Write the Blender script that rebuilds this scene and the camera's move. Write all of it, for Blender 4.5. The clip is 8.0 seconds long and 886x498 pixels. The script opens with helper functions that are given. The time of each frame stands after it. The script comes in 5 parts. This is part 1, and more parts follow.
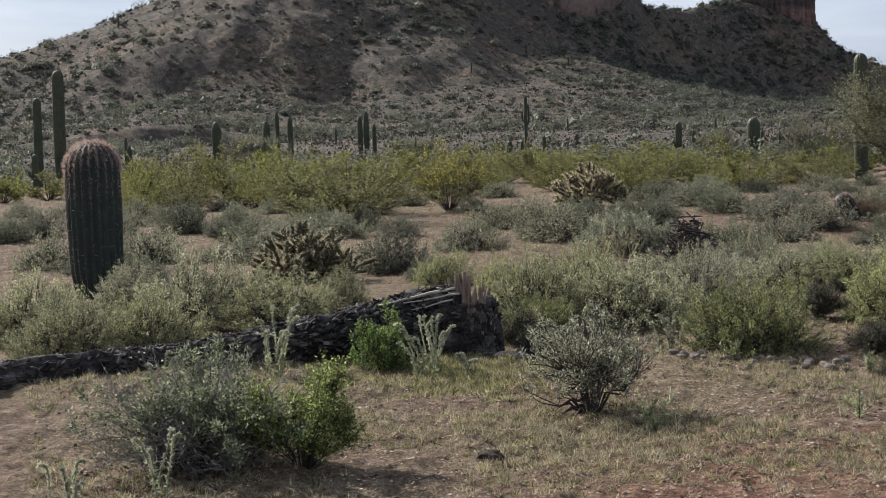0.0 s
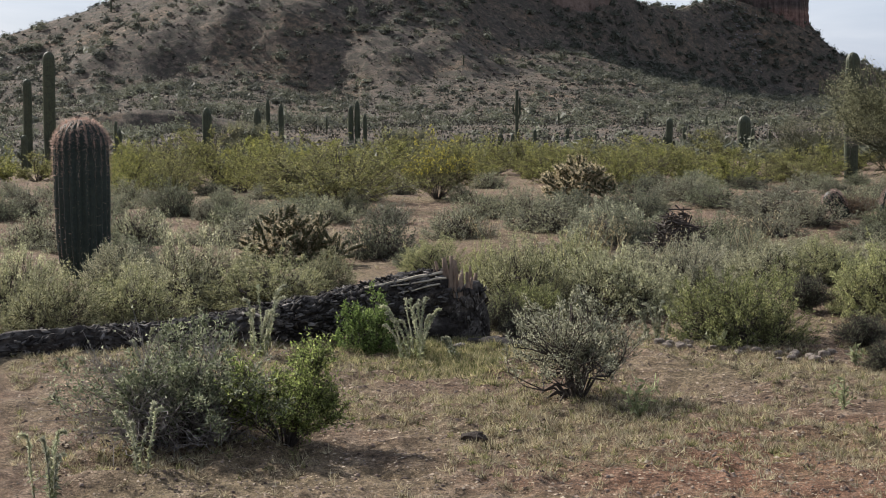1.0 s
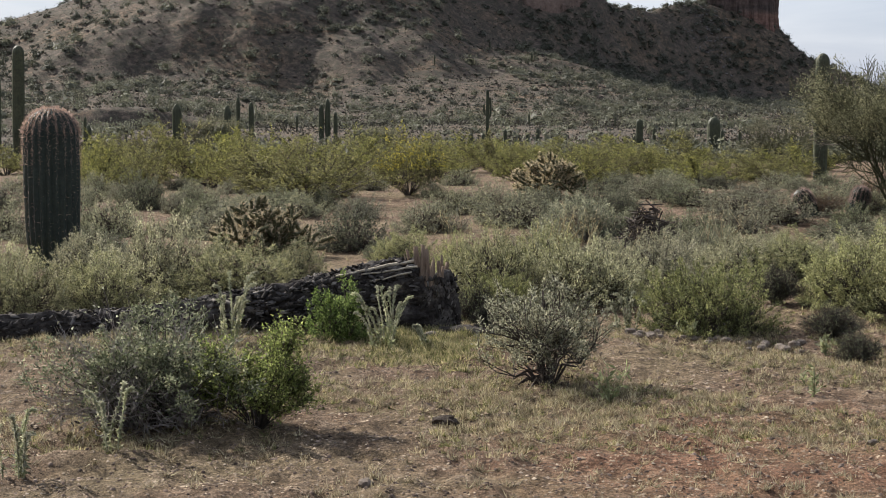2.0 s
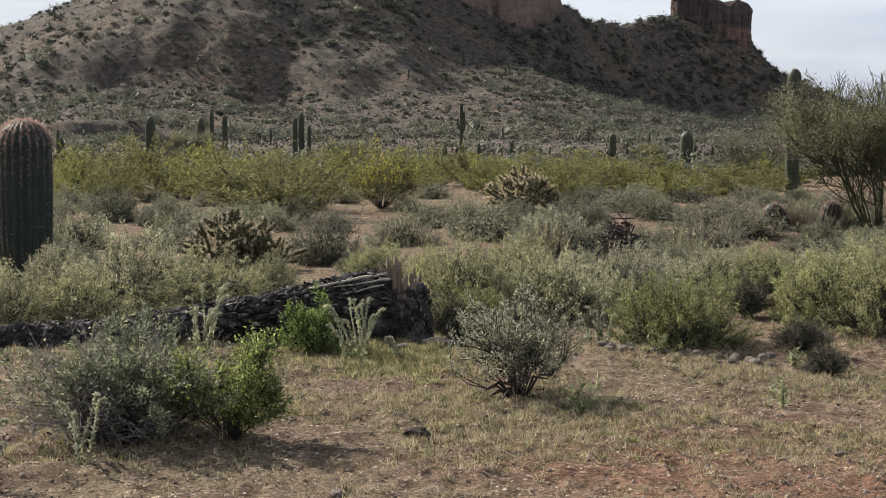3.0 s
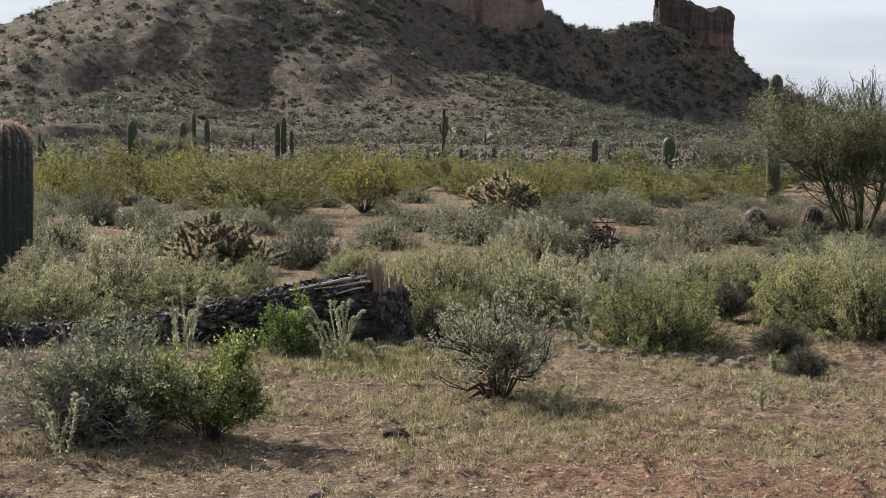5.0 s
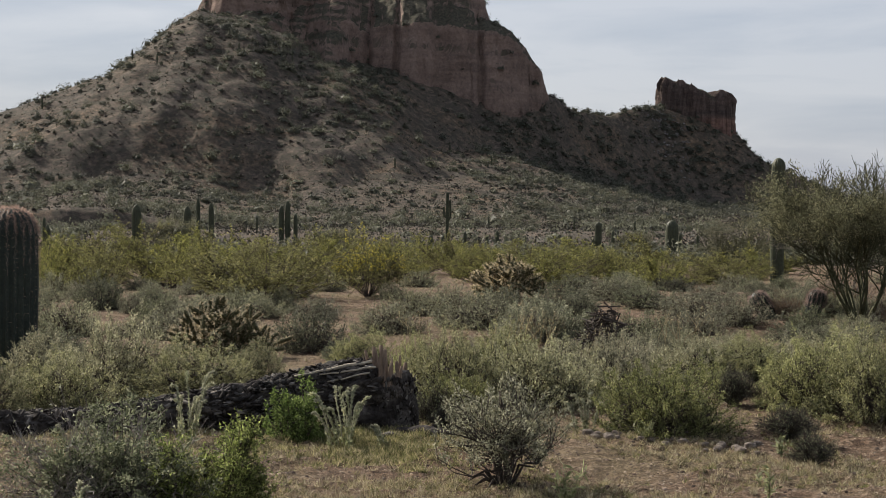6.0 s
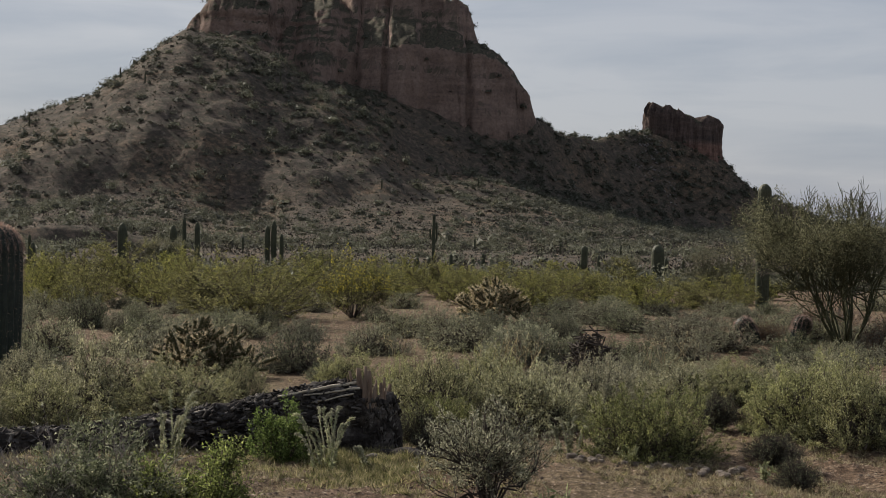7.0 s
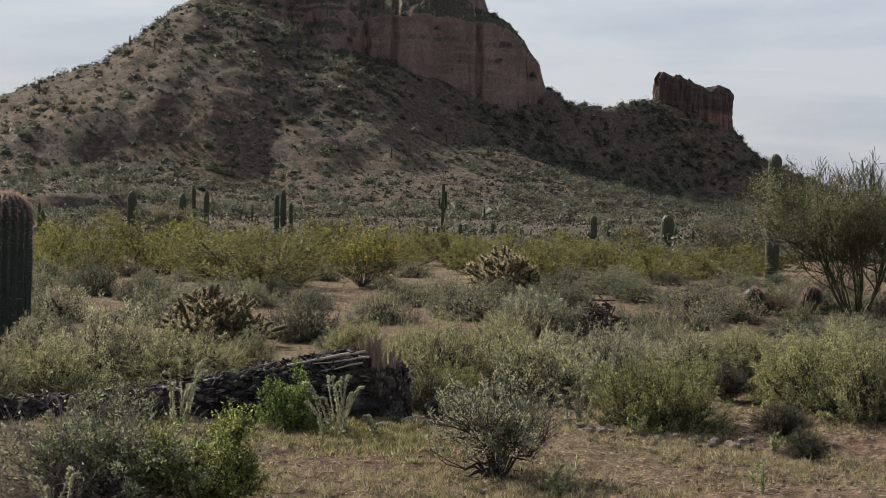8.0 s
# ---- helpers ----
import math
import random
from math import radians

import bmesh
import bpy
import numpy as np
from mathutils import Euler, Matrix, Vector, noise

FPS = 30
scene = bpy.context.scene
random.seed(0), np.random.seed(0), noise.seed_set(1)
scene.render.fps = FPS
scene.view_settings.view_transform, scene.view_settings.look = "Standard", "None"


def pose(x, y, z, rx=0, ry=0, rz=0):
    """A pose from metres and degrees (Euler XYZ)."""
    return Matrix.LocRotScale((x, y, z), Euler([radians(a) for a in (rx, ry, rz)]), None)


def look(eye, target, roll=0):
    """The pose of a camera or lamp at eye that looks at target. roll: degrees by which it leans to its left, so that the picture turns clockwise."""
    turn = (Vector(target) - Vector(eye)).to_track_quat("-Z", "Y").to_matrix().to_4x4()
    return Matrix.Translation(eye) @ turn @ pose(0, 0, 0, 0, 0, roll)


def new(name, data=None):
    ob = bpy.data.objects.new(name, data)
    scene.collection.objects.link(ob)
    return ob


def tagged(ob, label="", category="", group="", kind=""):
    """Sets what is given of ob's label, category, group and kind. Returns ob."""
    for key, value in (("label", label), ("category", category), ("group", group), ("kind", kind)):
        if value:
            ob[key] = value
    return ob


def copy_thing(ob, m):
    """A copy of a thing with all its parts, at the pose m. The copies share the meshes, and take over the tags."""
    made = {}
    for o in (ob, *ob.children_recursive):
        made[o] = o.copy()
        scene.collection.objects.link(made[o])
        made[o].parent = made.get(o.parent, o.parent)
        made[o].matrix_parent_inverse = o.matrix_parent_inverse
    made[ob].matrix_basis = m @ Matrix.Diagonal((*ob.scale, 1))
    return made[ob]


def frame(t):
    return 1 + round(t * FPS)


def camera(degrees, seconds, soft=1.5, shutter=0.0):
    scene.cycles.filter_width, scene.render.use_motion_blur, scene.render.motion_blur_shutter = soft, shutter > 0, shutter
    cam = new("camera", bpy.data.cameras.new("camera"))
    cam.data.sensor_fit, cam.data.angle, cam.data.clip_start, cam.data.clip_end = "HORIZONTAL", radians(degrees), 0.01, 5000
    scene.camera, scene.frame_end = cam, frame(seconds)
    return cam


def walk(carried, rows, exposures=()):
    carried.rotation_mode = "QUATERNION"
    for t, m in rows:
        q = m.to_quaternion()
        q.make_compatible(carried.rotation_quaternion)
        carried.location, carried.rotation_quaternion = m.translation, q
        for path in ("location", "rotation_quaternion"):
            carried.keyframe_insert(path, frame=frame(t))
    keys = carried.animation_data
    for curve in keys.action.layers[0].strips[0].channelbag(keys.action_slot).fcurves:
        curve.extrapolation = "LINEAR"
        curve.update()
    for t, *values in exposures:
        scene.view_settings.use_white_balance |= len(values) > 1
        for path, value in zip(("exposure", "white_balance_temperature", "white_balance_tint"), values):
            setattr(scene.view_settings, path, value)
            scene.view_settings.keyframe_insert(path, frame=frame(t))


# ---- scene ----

# ---- camera and its walk ----
cam = camera(29.29, 8.0, soft=0.9)
walk(cam, [
    (0, pose(0.0116, 0.0080, 1.6546, 85.8783, 2.2246, 2.5607)),
    (0.5, pose(0.0202, 0.0072, 1.6532, 85.1188, 1.9729, 2.4826)),
    (0.6, pose(0.0169, 0.0183, 1.6300, 84.2746, 1.4244, 2.4552)),
    (0.7, pose(0.0282, 0.0292, 1.6137, 83.5910, 1.0114, 2.4094)),
    (0.8, pose(0.0366, 0.0353, 1.5950, 83.9575, 0.9923, 2.3384)),
    (0.9, pose(0.0226, 0.0341, 1.5899, 84.9533, 0.7593, 2.2733)),
    (1, pose(0.0107, 0.0335, 1.5930, 85.6096, 0.8845, 2.2566)),
    (1.5, pose(-0.0105, 0.0366, 1.5344, 85.5045, 0.4236, 1.7744)),
    (1.7, pose(-0.0106, 0.0373, 1.5152, 85.5063, 0.3893, 1.5759)),
    (2.8, pose(0.0109, 0.0089, 1.5039, 86.0793, 0.1120, 0.5035)),
    (3, pose(0.0009, -0.0083, 1.5056, 86.0736, 0.1198, 0.3774)),
    (3.5, pose(-0.0000, -0.0000, 1.5000, 86.1289, 0.0000, -0.0000)),
    (4, pose(0.0040, 0.0006, 1.4984, 86.2485, -0.0663, -0.2213)),
    (4.2, pose(0.0141, 0.0014, 1.4841, 86.2300, -0.0807, -0.2835)),
    (5.3, pose(0.0114, -0.0144, 1.4888, 86.2537, -0.0718, -0.1086)),
    (5.5, pose(0.0003, -0.0132, 1.5013, 86.4187, 0.0004, 0.0122)),
    (5.6, pose(0.0027, -0.0156, 1.5022, 86.8223, 0.0491, 0.0212)),
    (5.7, pose(0.0040, -0.0243, 1.5032, 87.5203, 0.0175, 0.0341)),
    (6, pose(0.0025, -0.0239, 1.5024, 89.0560, 0.0332, -0.0921)),
    (6.5, pose(0.0046, 0.0065, 1.5024, 90.0338, -0.1112, -0.4539)),
    (7, pose(0.0035, -0.0069, 1.4996, 89.8075, -0.6301, -0.5578)),
    (7.5, pose(0.0016, 0.0171, 1.4999, 89.1063, -0.8241, -0.6054)),
    (8, pose(-0.0012, 0.0232, 1.4975, 88.7642, -0.8353, -0.2431)),
], exposures=[(0, 0.9, 5870, 10), (1.5, 0.99, 6170, 10), (5.5, 1.06, 6360, 10), (6.0, 0.65, 6450, 10), (6.5, 0.28, 6500, 10), (7.0, 0.30, 6500, 10), (8.0, 0.66, 6500, 10)])

# ---- world, sun ----
SUN_AZ, SUN_EL = -48.0, 35.0          # degrees from +y towards +x, and above the horizon


def build_world():
    world = bpy.data.worlds.new("desert_sky")
    scene.world = world
    world.use_nodes = True
    nt = world.node_tree
    nt.nodes.clear()
    out = nt.nodes.new("ShaderNodeOutputWorld")
    bg = nt.nodes.new("ShaderNodeBackground")
    sky = nt.nodes.new("ShaderNodeTexSky")
    sky.sky_type = "NISHITA"
    sky.sun_disc = False
    sky.sun_elevation = radians(SUN_EL)
    sky.sun_rotation = radians(SUN_AZ)
    sky.dust_density = 2.0
    co = nt.nodes.new("ShaderNodeTexCoord")
    mp = nt.nodes.new("ShaderNodeMapping")
    mp.inputs["Scale"].default_value = (2.2, 2.2, 13.0)
    nz = nt.nodes.new("ShaderNodeTexNoise")
    nz.inputs["Scale"].default_value = 2.1
    nz.inputs["Detail"].default_value = 7.0
    nz.inputs["Roughness"].default_value = 0.52
    nz.inputs["Distortion"].default_value = 0.35
    ramp = nt.nodes.new("ShaderNodeValToRGB")
    e = ramp.color_ramp.elements
    e[0].position, e[0].color = 0.36, (4.7, 5.35, 6.65, 1)
    e[1].position, e[1].color = 0.62, (7.4, 7.65, 8.45, 1)
    mix = nt.nodes.new("ShaderNodeMix")
    mix.data_type = "RGBA"
    mix.inputs[0].default_value = 0.70
    nt.links.new(co.outputs["Generated"], mp.inputs["Vector"])
    nt.links.new(mp.outputs["Vector"], nz.inputs["Vector"])
    nt.links.new(nz.outputs["Fac"], ramp.inputs["Fac"])
    nt.links.new(sky.outputs["Color"], mix.inputs[6])
    nt.links.new(ramp.outputs["Color"], mix.inputs[7])
    nt.links.new(mix.outputs[2], bg.inputs["Color"])
    bg.inputs["Strength"].default_value = 0.058
    nt.links.new(bg.outputs["Background"], out.inputs["Surface"])


build_world()
sun = new("sun", bpy.data.lights.new("sun", "SUN"))
sun.data.energy = 5.0
sun.data.angle = radians(1.2)
sun.data.color = (1.0, 0.92, 0.80)
az, el = radians(SUN_AZ), radians(SUN_EL)
TO_SUN = Vector((math.sin(az) * math.cos(el), math.cos(az) * math.cos(el), math.sin(el)))
sun.matrix_world = look(TO_SUN * 50, (0, 0, 0))


# ---- materials ----
def material(name):
    m = bpy.data.materials.new(name)
    m.use_nodes = True
    m.node_tree.nodes.clear()
    return m, m.node_tree


def node(nt, kind, **inputs):
    n = nt.nodes.new(kind)
    for key, value in inputs.items():
        n.inputs[key.replace("_", " ")].default_value = value
    return n


def ramp_node(nt, fac, stops):
    r = nt.nodes.new("ShaderNodeValToRGB")
    el_ = r.color_ramp.elements
    while len(el_) < len(stops):
        el_.new(0.5)
    for item, (p, c) in zip(el_, stops):
        item.position, item.color = p, (*c, 1)
    nt.links.new(fac, r.inputs["Fac"])
    return r.outputs["Color"]


def noise_node(nt, scale, detail=5.0, rough=0.6, vector=None, distort=0.0):
    n = node(nt, "ShaderNodeTexNoise", Scale=scale, Detail=detail, Roughness=rough, Distortion=distort)
    if vector is not None:
        nt.links.new(vector, n.inputs["Vector"])
    return n.outputs["Fac"]


def mix_colour(nt, fac, a, b, how="MIX"):
    m = nt.nodes.new("ShaderNodeMix")
    m.data_type, m.blend_type = "RGBA", how
    for sock, val in ((0, fac), (6, a), (7, b)):
        if isinstance(val, (int, float)):
            m.inputs[sock].default_value = val
        elif isinstance(val, tuple):
            m.inputs[sock].default_value = (*val, 1)
        else:
            nt.links.new(val, m.inputs[sock])
    return m.outputs[2]


def finish(nt, colour, rough=0.9, bump=None, strength=0.3, distance=0.02, translucent=0.0, specular=0.25):
    out = nt.nodes.new("ShaderNodeOutputMaterial")
    p = node(nt, "ShaderNodeBsdfPrincipled", Roughness=rough)
    p.inputs["Specular IOR Level"].default_value = specular
    nt.links.new(colour, p.inputs["Base Color"])
    if bump is not None:
        b = node(nt, "ShaderNodeBump", Strength=strength, Distance=distance)
        nt.links.new(bump, b.inputs["Height"])
        nt.links.new(b.outputs["Normal"], p.inputs["Normal"])
    shader = p.outputs[0]
    if translucent:
        t = nt.nodes.new("ShaderNodeBsdfTranslucent")
        nt.links.new(colour, t.inputs["Color"])
        m = nt.nodes.new("ShaderNodeMixShader")
        m.inputs[0].default_value = translucent
        nt.links.new(shader, m.inputs[1])
        nt.links.new(t.outputs[0], m.inputs[2])
        shader = m.outputs[0]
    nt.links.new(shader, out.inputs["Surface"])


def leaf_material(name, dark, light, tip=None, translucent=0.35, rough=0.65):
    """Leaves: each leaf its own tone, each sprig lighter or darker, each plant its own lean."""
    m, nt = material(name)
    geo = nt.nodes.new("ShaderNodeNewGeometry")
    info = nt.nodes.new("ShaderNodeObjectInfo")
    stops = [(0.0, dark), (0.55, light)] + ([(1.0, tip)] if tip else [])
    c = ramp_node(nt, geo.outputs["Random Per Island"], stops)
    hsv = node(nt, "ShaderNodeHueSaturation")
    for sock, lo, hi in (("Hue", 0.491, 0.507), ("Saturation", 0.82, 1.02), ("Value", 0.57, 0.79)):
        r = node(nt, "ShaderNodeMapRange")
        r.inputs["To Min"].default_value, r.inputs["To Max"].default_value = lo, hi
        nt.links.new(info.outputs["Random"], r.inputs["Value"])
        nt.links.new(r.outputs[0], hsv.inputs[sock])
    co = nt.nodes.new("ShaderNodeTexCoord")
    sprig = ramp_node(nt, noise_node(nt, 13.0, 2, 0.5, co.outputs["Object"]), [(0.34, (0.58, 0.58, 0.58)), (0.5, (1, 1, 1)), (0.66, (1.45, 1.42, 1.36))])
    nt.links.new(mix_colour(nt, 1.0, c, sprig, "MULTIPLY"), hsv.inputs["Color"])
    finish(nt, hsv.outputs["Color"], rough, translucent=translucent, specular=0.2)
    return m


def rough_material(name, stops, scale, fine, bump=0.5, distance=0.02, rough=0.92, stretch=None):
    """Bark, wood, stone: two noises for colour, the finer one for relief."""
    m, nt = material(name)
    co = nt.nodes.new("ShaderNodeTexCoord")
    vec = co.outputs["Object"]
    if stretch:
        mp = node(nt, "ShaderNodeMapping", Scale=stretch)
        nt.links.new(vec, mp.inputs["Vector"])
        vec = mp.outputs["Vector"]
    a = noise_node(nt, scale, 4, 0.6, vec)
    b = noise_node(nt, fine, 6, 0.65, vec)
    c = ramp_node(nt, a, stops)
    c2 = ramp_node(nt, b, [(0.25, (0.45, 0.45, 0.45)), (0.75, (1.25, 1.25, 1.25))])
    finish(nt, mix_colour(nt, 1.0, c, c2, "MULTIPLY"), rough, b, bump, distance)
    return m


def ground_material():
    m, nt = material("desert_soil")
    geo = nt.nodes.new("ShaderNodeNewGeometry")
    pos = geo.outputs["Position"]
    big = noise_node(nt, 0.55, 5, 0.6, pos, 0.6)
    mid = noise_node(nt, 6.0, 6, 0.7, pos)
    fine = noise_node(nt, 55.0, 5, 0.75, pos)
    soil = ramp_node(nt, mid, [(0.3, (0.105, 0.068, 0.047)), (0.52, (0.205, 0.140, 0.096)), (0.72, (0.40, 0.305, 0.228))])
    red = ramp_node(nt, mid, [(0.3, (0.15, 0.078, 0.048)), (0.7, (0.34, 0.195, 0.13))])
    # bare red scrape beside the track
    sep = nt.nodes.new("ShaderNodeSeparateXYZ")
    nt.links.new(pos, sep.inputs[0])
    dist = node(nt, "ShaderNodeVectorMath")
    dist.operation = "MULTIPLY_ADD"
    nt.links.new(pos, dist.inputs[0])
    dist.inputs[1].default_value = (1 / 1.05, 1 / 1.35, 0)
    dist.inputs[2].default_value = (-1.2 / 1.05, -7.35 / 1.35, 0)
    ln = node(nt, "ShaderNodeVectorMath")
    ln.operation = "LENGTH"
    nt.links.new(dist.outputs[0], ln.inputs[0])
    addn = node(nt, "ShaderNodeMath")
    addn.operation = "MULTIPLY_ADD"
    nt.links.new(noise_node(nt, 3.5, 5, 0.7, pos), addn.inputs[0])
    addn.inputs[1].default_value = 1.6
    nt.links.new(ln.outputs["Value"], addn.inputs[2])
    mr = node(nt, "ShaderNodeMapRange")
    mr.inputs["From Min"].default_value, mr.inputs["From Max"].default_value = 1.3, 2.2
    mr.inputs["To Min"].default_value, mr.inputs["To Max"].default_value = 0.9, 0.0
    nt.links.new(addn.outputs[0], mr.inputs["Value"])
    c = mix_colour(nt, mr.outputs[0], soil, red)
    # dry litter, straw coloured, in drifts
    lit = ramp_node(nt, big, [(0.42, (0, 0, 0)), (0.62, (0.55, 0.55, 0.55))])
    c = mix_colour(nt, lit, c, (0.24, 0.20, 0.118))
    # the far slopes are stonier, their soil greyed a little in place of haze
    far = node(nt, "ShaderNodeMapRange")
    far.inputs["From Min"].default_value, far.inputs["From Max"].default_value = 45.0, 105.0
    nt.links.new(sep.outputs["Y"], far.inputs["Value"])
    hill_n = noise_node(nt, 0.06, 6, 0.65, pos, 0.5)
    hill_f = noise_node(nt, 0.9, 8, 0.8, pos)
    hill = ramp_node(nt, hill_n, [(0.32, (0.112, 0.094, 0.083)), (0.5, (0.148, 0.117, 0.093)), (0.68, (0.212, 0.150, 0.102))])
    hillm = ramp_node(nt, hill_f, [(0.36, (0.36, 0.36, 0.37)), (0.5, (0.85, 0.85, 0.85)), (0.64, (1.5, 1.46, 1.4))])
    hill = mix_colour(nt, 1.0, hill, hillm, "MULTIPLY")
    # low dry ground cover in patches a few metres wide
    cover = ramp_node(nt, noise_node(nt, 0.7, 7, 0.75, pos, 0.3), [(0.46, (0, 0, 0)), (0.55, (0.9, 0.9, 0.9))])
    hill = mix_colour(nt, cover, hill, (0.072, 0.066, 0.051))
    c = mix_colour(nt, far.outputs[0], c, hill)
    grain = ramp_node(nt, fine, [(0.3, (0.22, 0.22, 0.22)), (0.5, (0.78, 0.78, 0.78)), (0.7, (1.3, 1.3, 1.3))])
    lumps = ramp_node(nt, noise_node(nt, 17.0, 4, 0.7, pos), [(0.33, (0.5, 0.48, 0.46)), (0.5, (1, 1, 1)), (0.68, (1.4, 1.38, 1.34))])
    c = mix_colour(nt, 1.0, c, lumps, "MULTIPLY")
    c = mix_colour(nt, 1.0, c, grain, "MULTIPLY")
    grit = ramp_node(nt, noise_node(nt, 190.0, 3, 0.7, pos), [(0.36, (0.45, 0.44, 0.43)), (0.5, (1, 1, 1)), (0.66, (1.55, 1.52, 1.46))])
    c = mix_colour(nt, 1.0, c, grit, "MULTIPLY")
    hsum = node(nt, "ShaderNodeMath")
    hsum.operation = "MULTIPLY_ADD"
    nt.links.new(mid, hsum.inputs[0])
    hsum.inputs[1].default_value = 2.0
    nt.links.new(fine, hsum.inputs[2])
    finish(nt, c, 0.95, hsum.outputs[0], 1.0, 0.035, specular=0.1)
    return m


M = {}
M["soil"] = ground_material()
M["pale_leaf"] = leaf_material("pale_brittlebush_leaf", (0.15, 0.156, 0.066), (0.385, 0.385, 0.172), (0.61, 0.598, 0.325), 0.42)
M["grey_leaf"] = leaf_material("grey_bursage_leaf", (0.18, 0.18, 0.104), (0.44, 0.43, 0.25), (0.67, 0.64, 0.42), 0.42)
M["dusty_leaf"] = leaf_material("dusty_leaf", (0.165, 0.168, 0.106), (0.315, 0.312, 0.196), (0.44, 0.428, 0.285), 0.4)
M["silver_leaf"] = leaf_material("silver_leaf", (0.108, 0.114, 0.075), (0.323, 0.332, 0.218), (0.624, 0.624, 0.432), 0.45)
M["creosote_leaf"] = leaf_material("creosote_leaf", (0.1, 0.104, 0.027), (0.3, 0.298, 0.078), (0.48, 0.462, 0.145), 0.45)
M["olive_leaf"] = leaf_material("olive_leaf", (0.09, 0.098, 0.034), (0.26, 0.272, 0.104), (0.44, 0.44, 0.195), 0.4)
M["pale_twig"] = rough_material("pale_twig", [(0.3, (0.15, 0.125, 0.115)), (0.7, (0.33, 0.29, 0.265))], 9, 60, 0.3, 0.005)
M["flower"] = leaf_material("yellow_flower", (0.52, 0.44, 0.03), (0.72, 0.63, 0.06), None, 0.3)
M["green_leaf"] = leaf_material("fresh_green_leaf", (0.085, 0.12, 0.02), (0.3, 0.385, 0.07), (0.56, 0.65, 0.17), 0.6)
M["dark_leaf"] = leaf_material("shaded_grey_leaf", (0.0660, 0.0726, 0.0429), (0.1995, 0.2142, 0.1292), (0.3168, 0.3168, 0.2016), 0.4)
M["verde_leaf"] = leaf_material("palo_verde_leaf", (0.125, 0.123, 0.07), (0.262, 0.255, 0.145), (0.4, 0.384, 0.236), 0.45)
M["fuzz"] = leaf_material("white_fuzz", (0.31, 0.335, 0.2), (0.5, 0.505, 0.33), (0.69, 0.655, 0.47), 0.4)
M["weed_leaf"] = leaf_material("weed_leaf", (0.1944, 0.2160, 0.1026), (0.3645, 0.3875, 0.1969), (0.5443, 0.5400, 0.3240), 0.45)
M["sage_leaf"] = leaf_material("sage_leaf", (0.074, 0.088, 0.045), (0.235, 0.262, 0.145), (0.48, 0.492, 0.312), 0.42)
M["rust_leaf"] = leaf_material("rust_leaf", (0.10, 0.06, 0.035), (0.22, 0.14, 0.085), (0.34, 0.25, 0.16), 0.3)
M["dry_leaf"] = leaf_material("dry_grey_leaf", (0.12, 0.122, 0.077), (0.355, 0.353, 0.23), (0.59, 0.575, 0.41), 0.45)
M["straw"] = leaf_material("dry_straw", (0.15, 0.112, 0.058), (0.52, 0.425, 0.245), (0.7, 0.64, 0.38), 0.35, 0.8)
M["grass"] = leaf_material("green_grass", (0.0907, 0.1020, 0.0300), (0.3353, 0.3335, 0.1150), (0.6607, 0.5506, 0.2753), 0.4, 0.8)
# hill scrub leaf, its green greyed to stand for distance haze
M["hill_leaf"] = leaf_material("hill_scrub_leaf", (0.06, 0.064, 0.048), (0.118, 0.122, 0.09), (0.18, 0.18, 0.138), 0.35)
M["crumb"] = leaf_material("soil_crumb", (0.055, 0.036, 0.025), (0.25, 0.178, 0.126), (0.43, 0.345, 0.265), 0.0, 0.95)
M["slope_leaf"] = leaf_material("slope_scrub_leaf", (0.09, 0.094, 0.064), (0.18, 0.185, 0.125), (0.27, 0.268, 0.19), 0.35)
M["tuft"] = leaf_material("dry_tuft", (0.032, 0.031, 0.022), (0.068, 0.065, 0.045), (0.125, 0.117, 0.082), 0.2)
M["moss_leaf"] = leaf_material("deep_green_leaf", (0.050, 0.076, 0.020), (0.160, 0.215, 0.058), (0.330, 0.400, 0.140), 0.45)
M["flake"] = leaf_material("bark_flake", (0.022, 0.018, 0.016), (0.062, 0.053, 0.047), (0.25, 0.225, 0.2), 0.0, 0.95)
M["hill_stone"] = leaf_material("hill_stone", (0.035, 0.03, 0.027), (0.07, 0.056, 0.047), (0.14, 0.11, 0.09), 0.0, 0.95)
M["pale_stone"] = leaf_material("pale_stone", (0.14, 0.125, 0.12), (0.30, 0.27, 0.26), (0.45, 0.42, 0.40), 0.0, 0.95)
M["soil_lump"] = leaf_material("soil_lump", (0.0637, 0.0416, 0.0286), (0.1900, 0.1300, 0.0900), (0.3672, 0.2754, 0.2040), 0.0, 0.95)
M["twig"] = rough_material("grey_twig", [(0.3, (0.10, 0.08, 0.065)), (0.7, (0.22, 0.19, 0.16))], 9, 60, 0.3, 0.005)
M["dark_twig"] = rough_material("dark_twig", [(0.3, (0.035, 0.028, 0.025)), (0.7, (0.10, 0.08, 0.065))], 9, 60, 0.3, 0.005)
M["green_bark"] = rough_material("green_bark", [(0.3, (0.045, 0.047, 0.024)), (0.7, (0.11, 0.11, 0.058))], 5, 40, 0.3, 0.01)
M["bark"] = rough_material("corky_bark", [(0.3, (0.022, 0.018, 0.016)), (0.5, (0.055, 0.046, 0.040)), (0.72, (0.175, 0.155, 0.138))], 9, 38, 1.0, 0.03)
M["wood"] = rough_material("weathered_rib_wood", [(0.3, (0.14, 0.098, 0.072)), (0.6, (0.28, 0.205, 0.150)), (0.8, (0.44, 0.355, 0.27))], 7, 50, 0.6, 0.01, 0.85, (6, 6, 0.8))
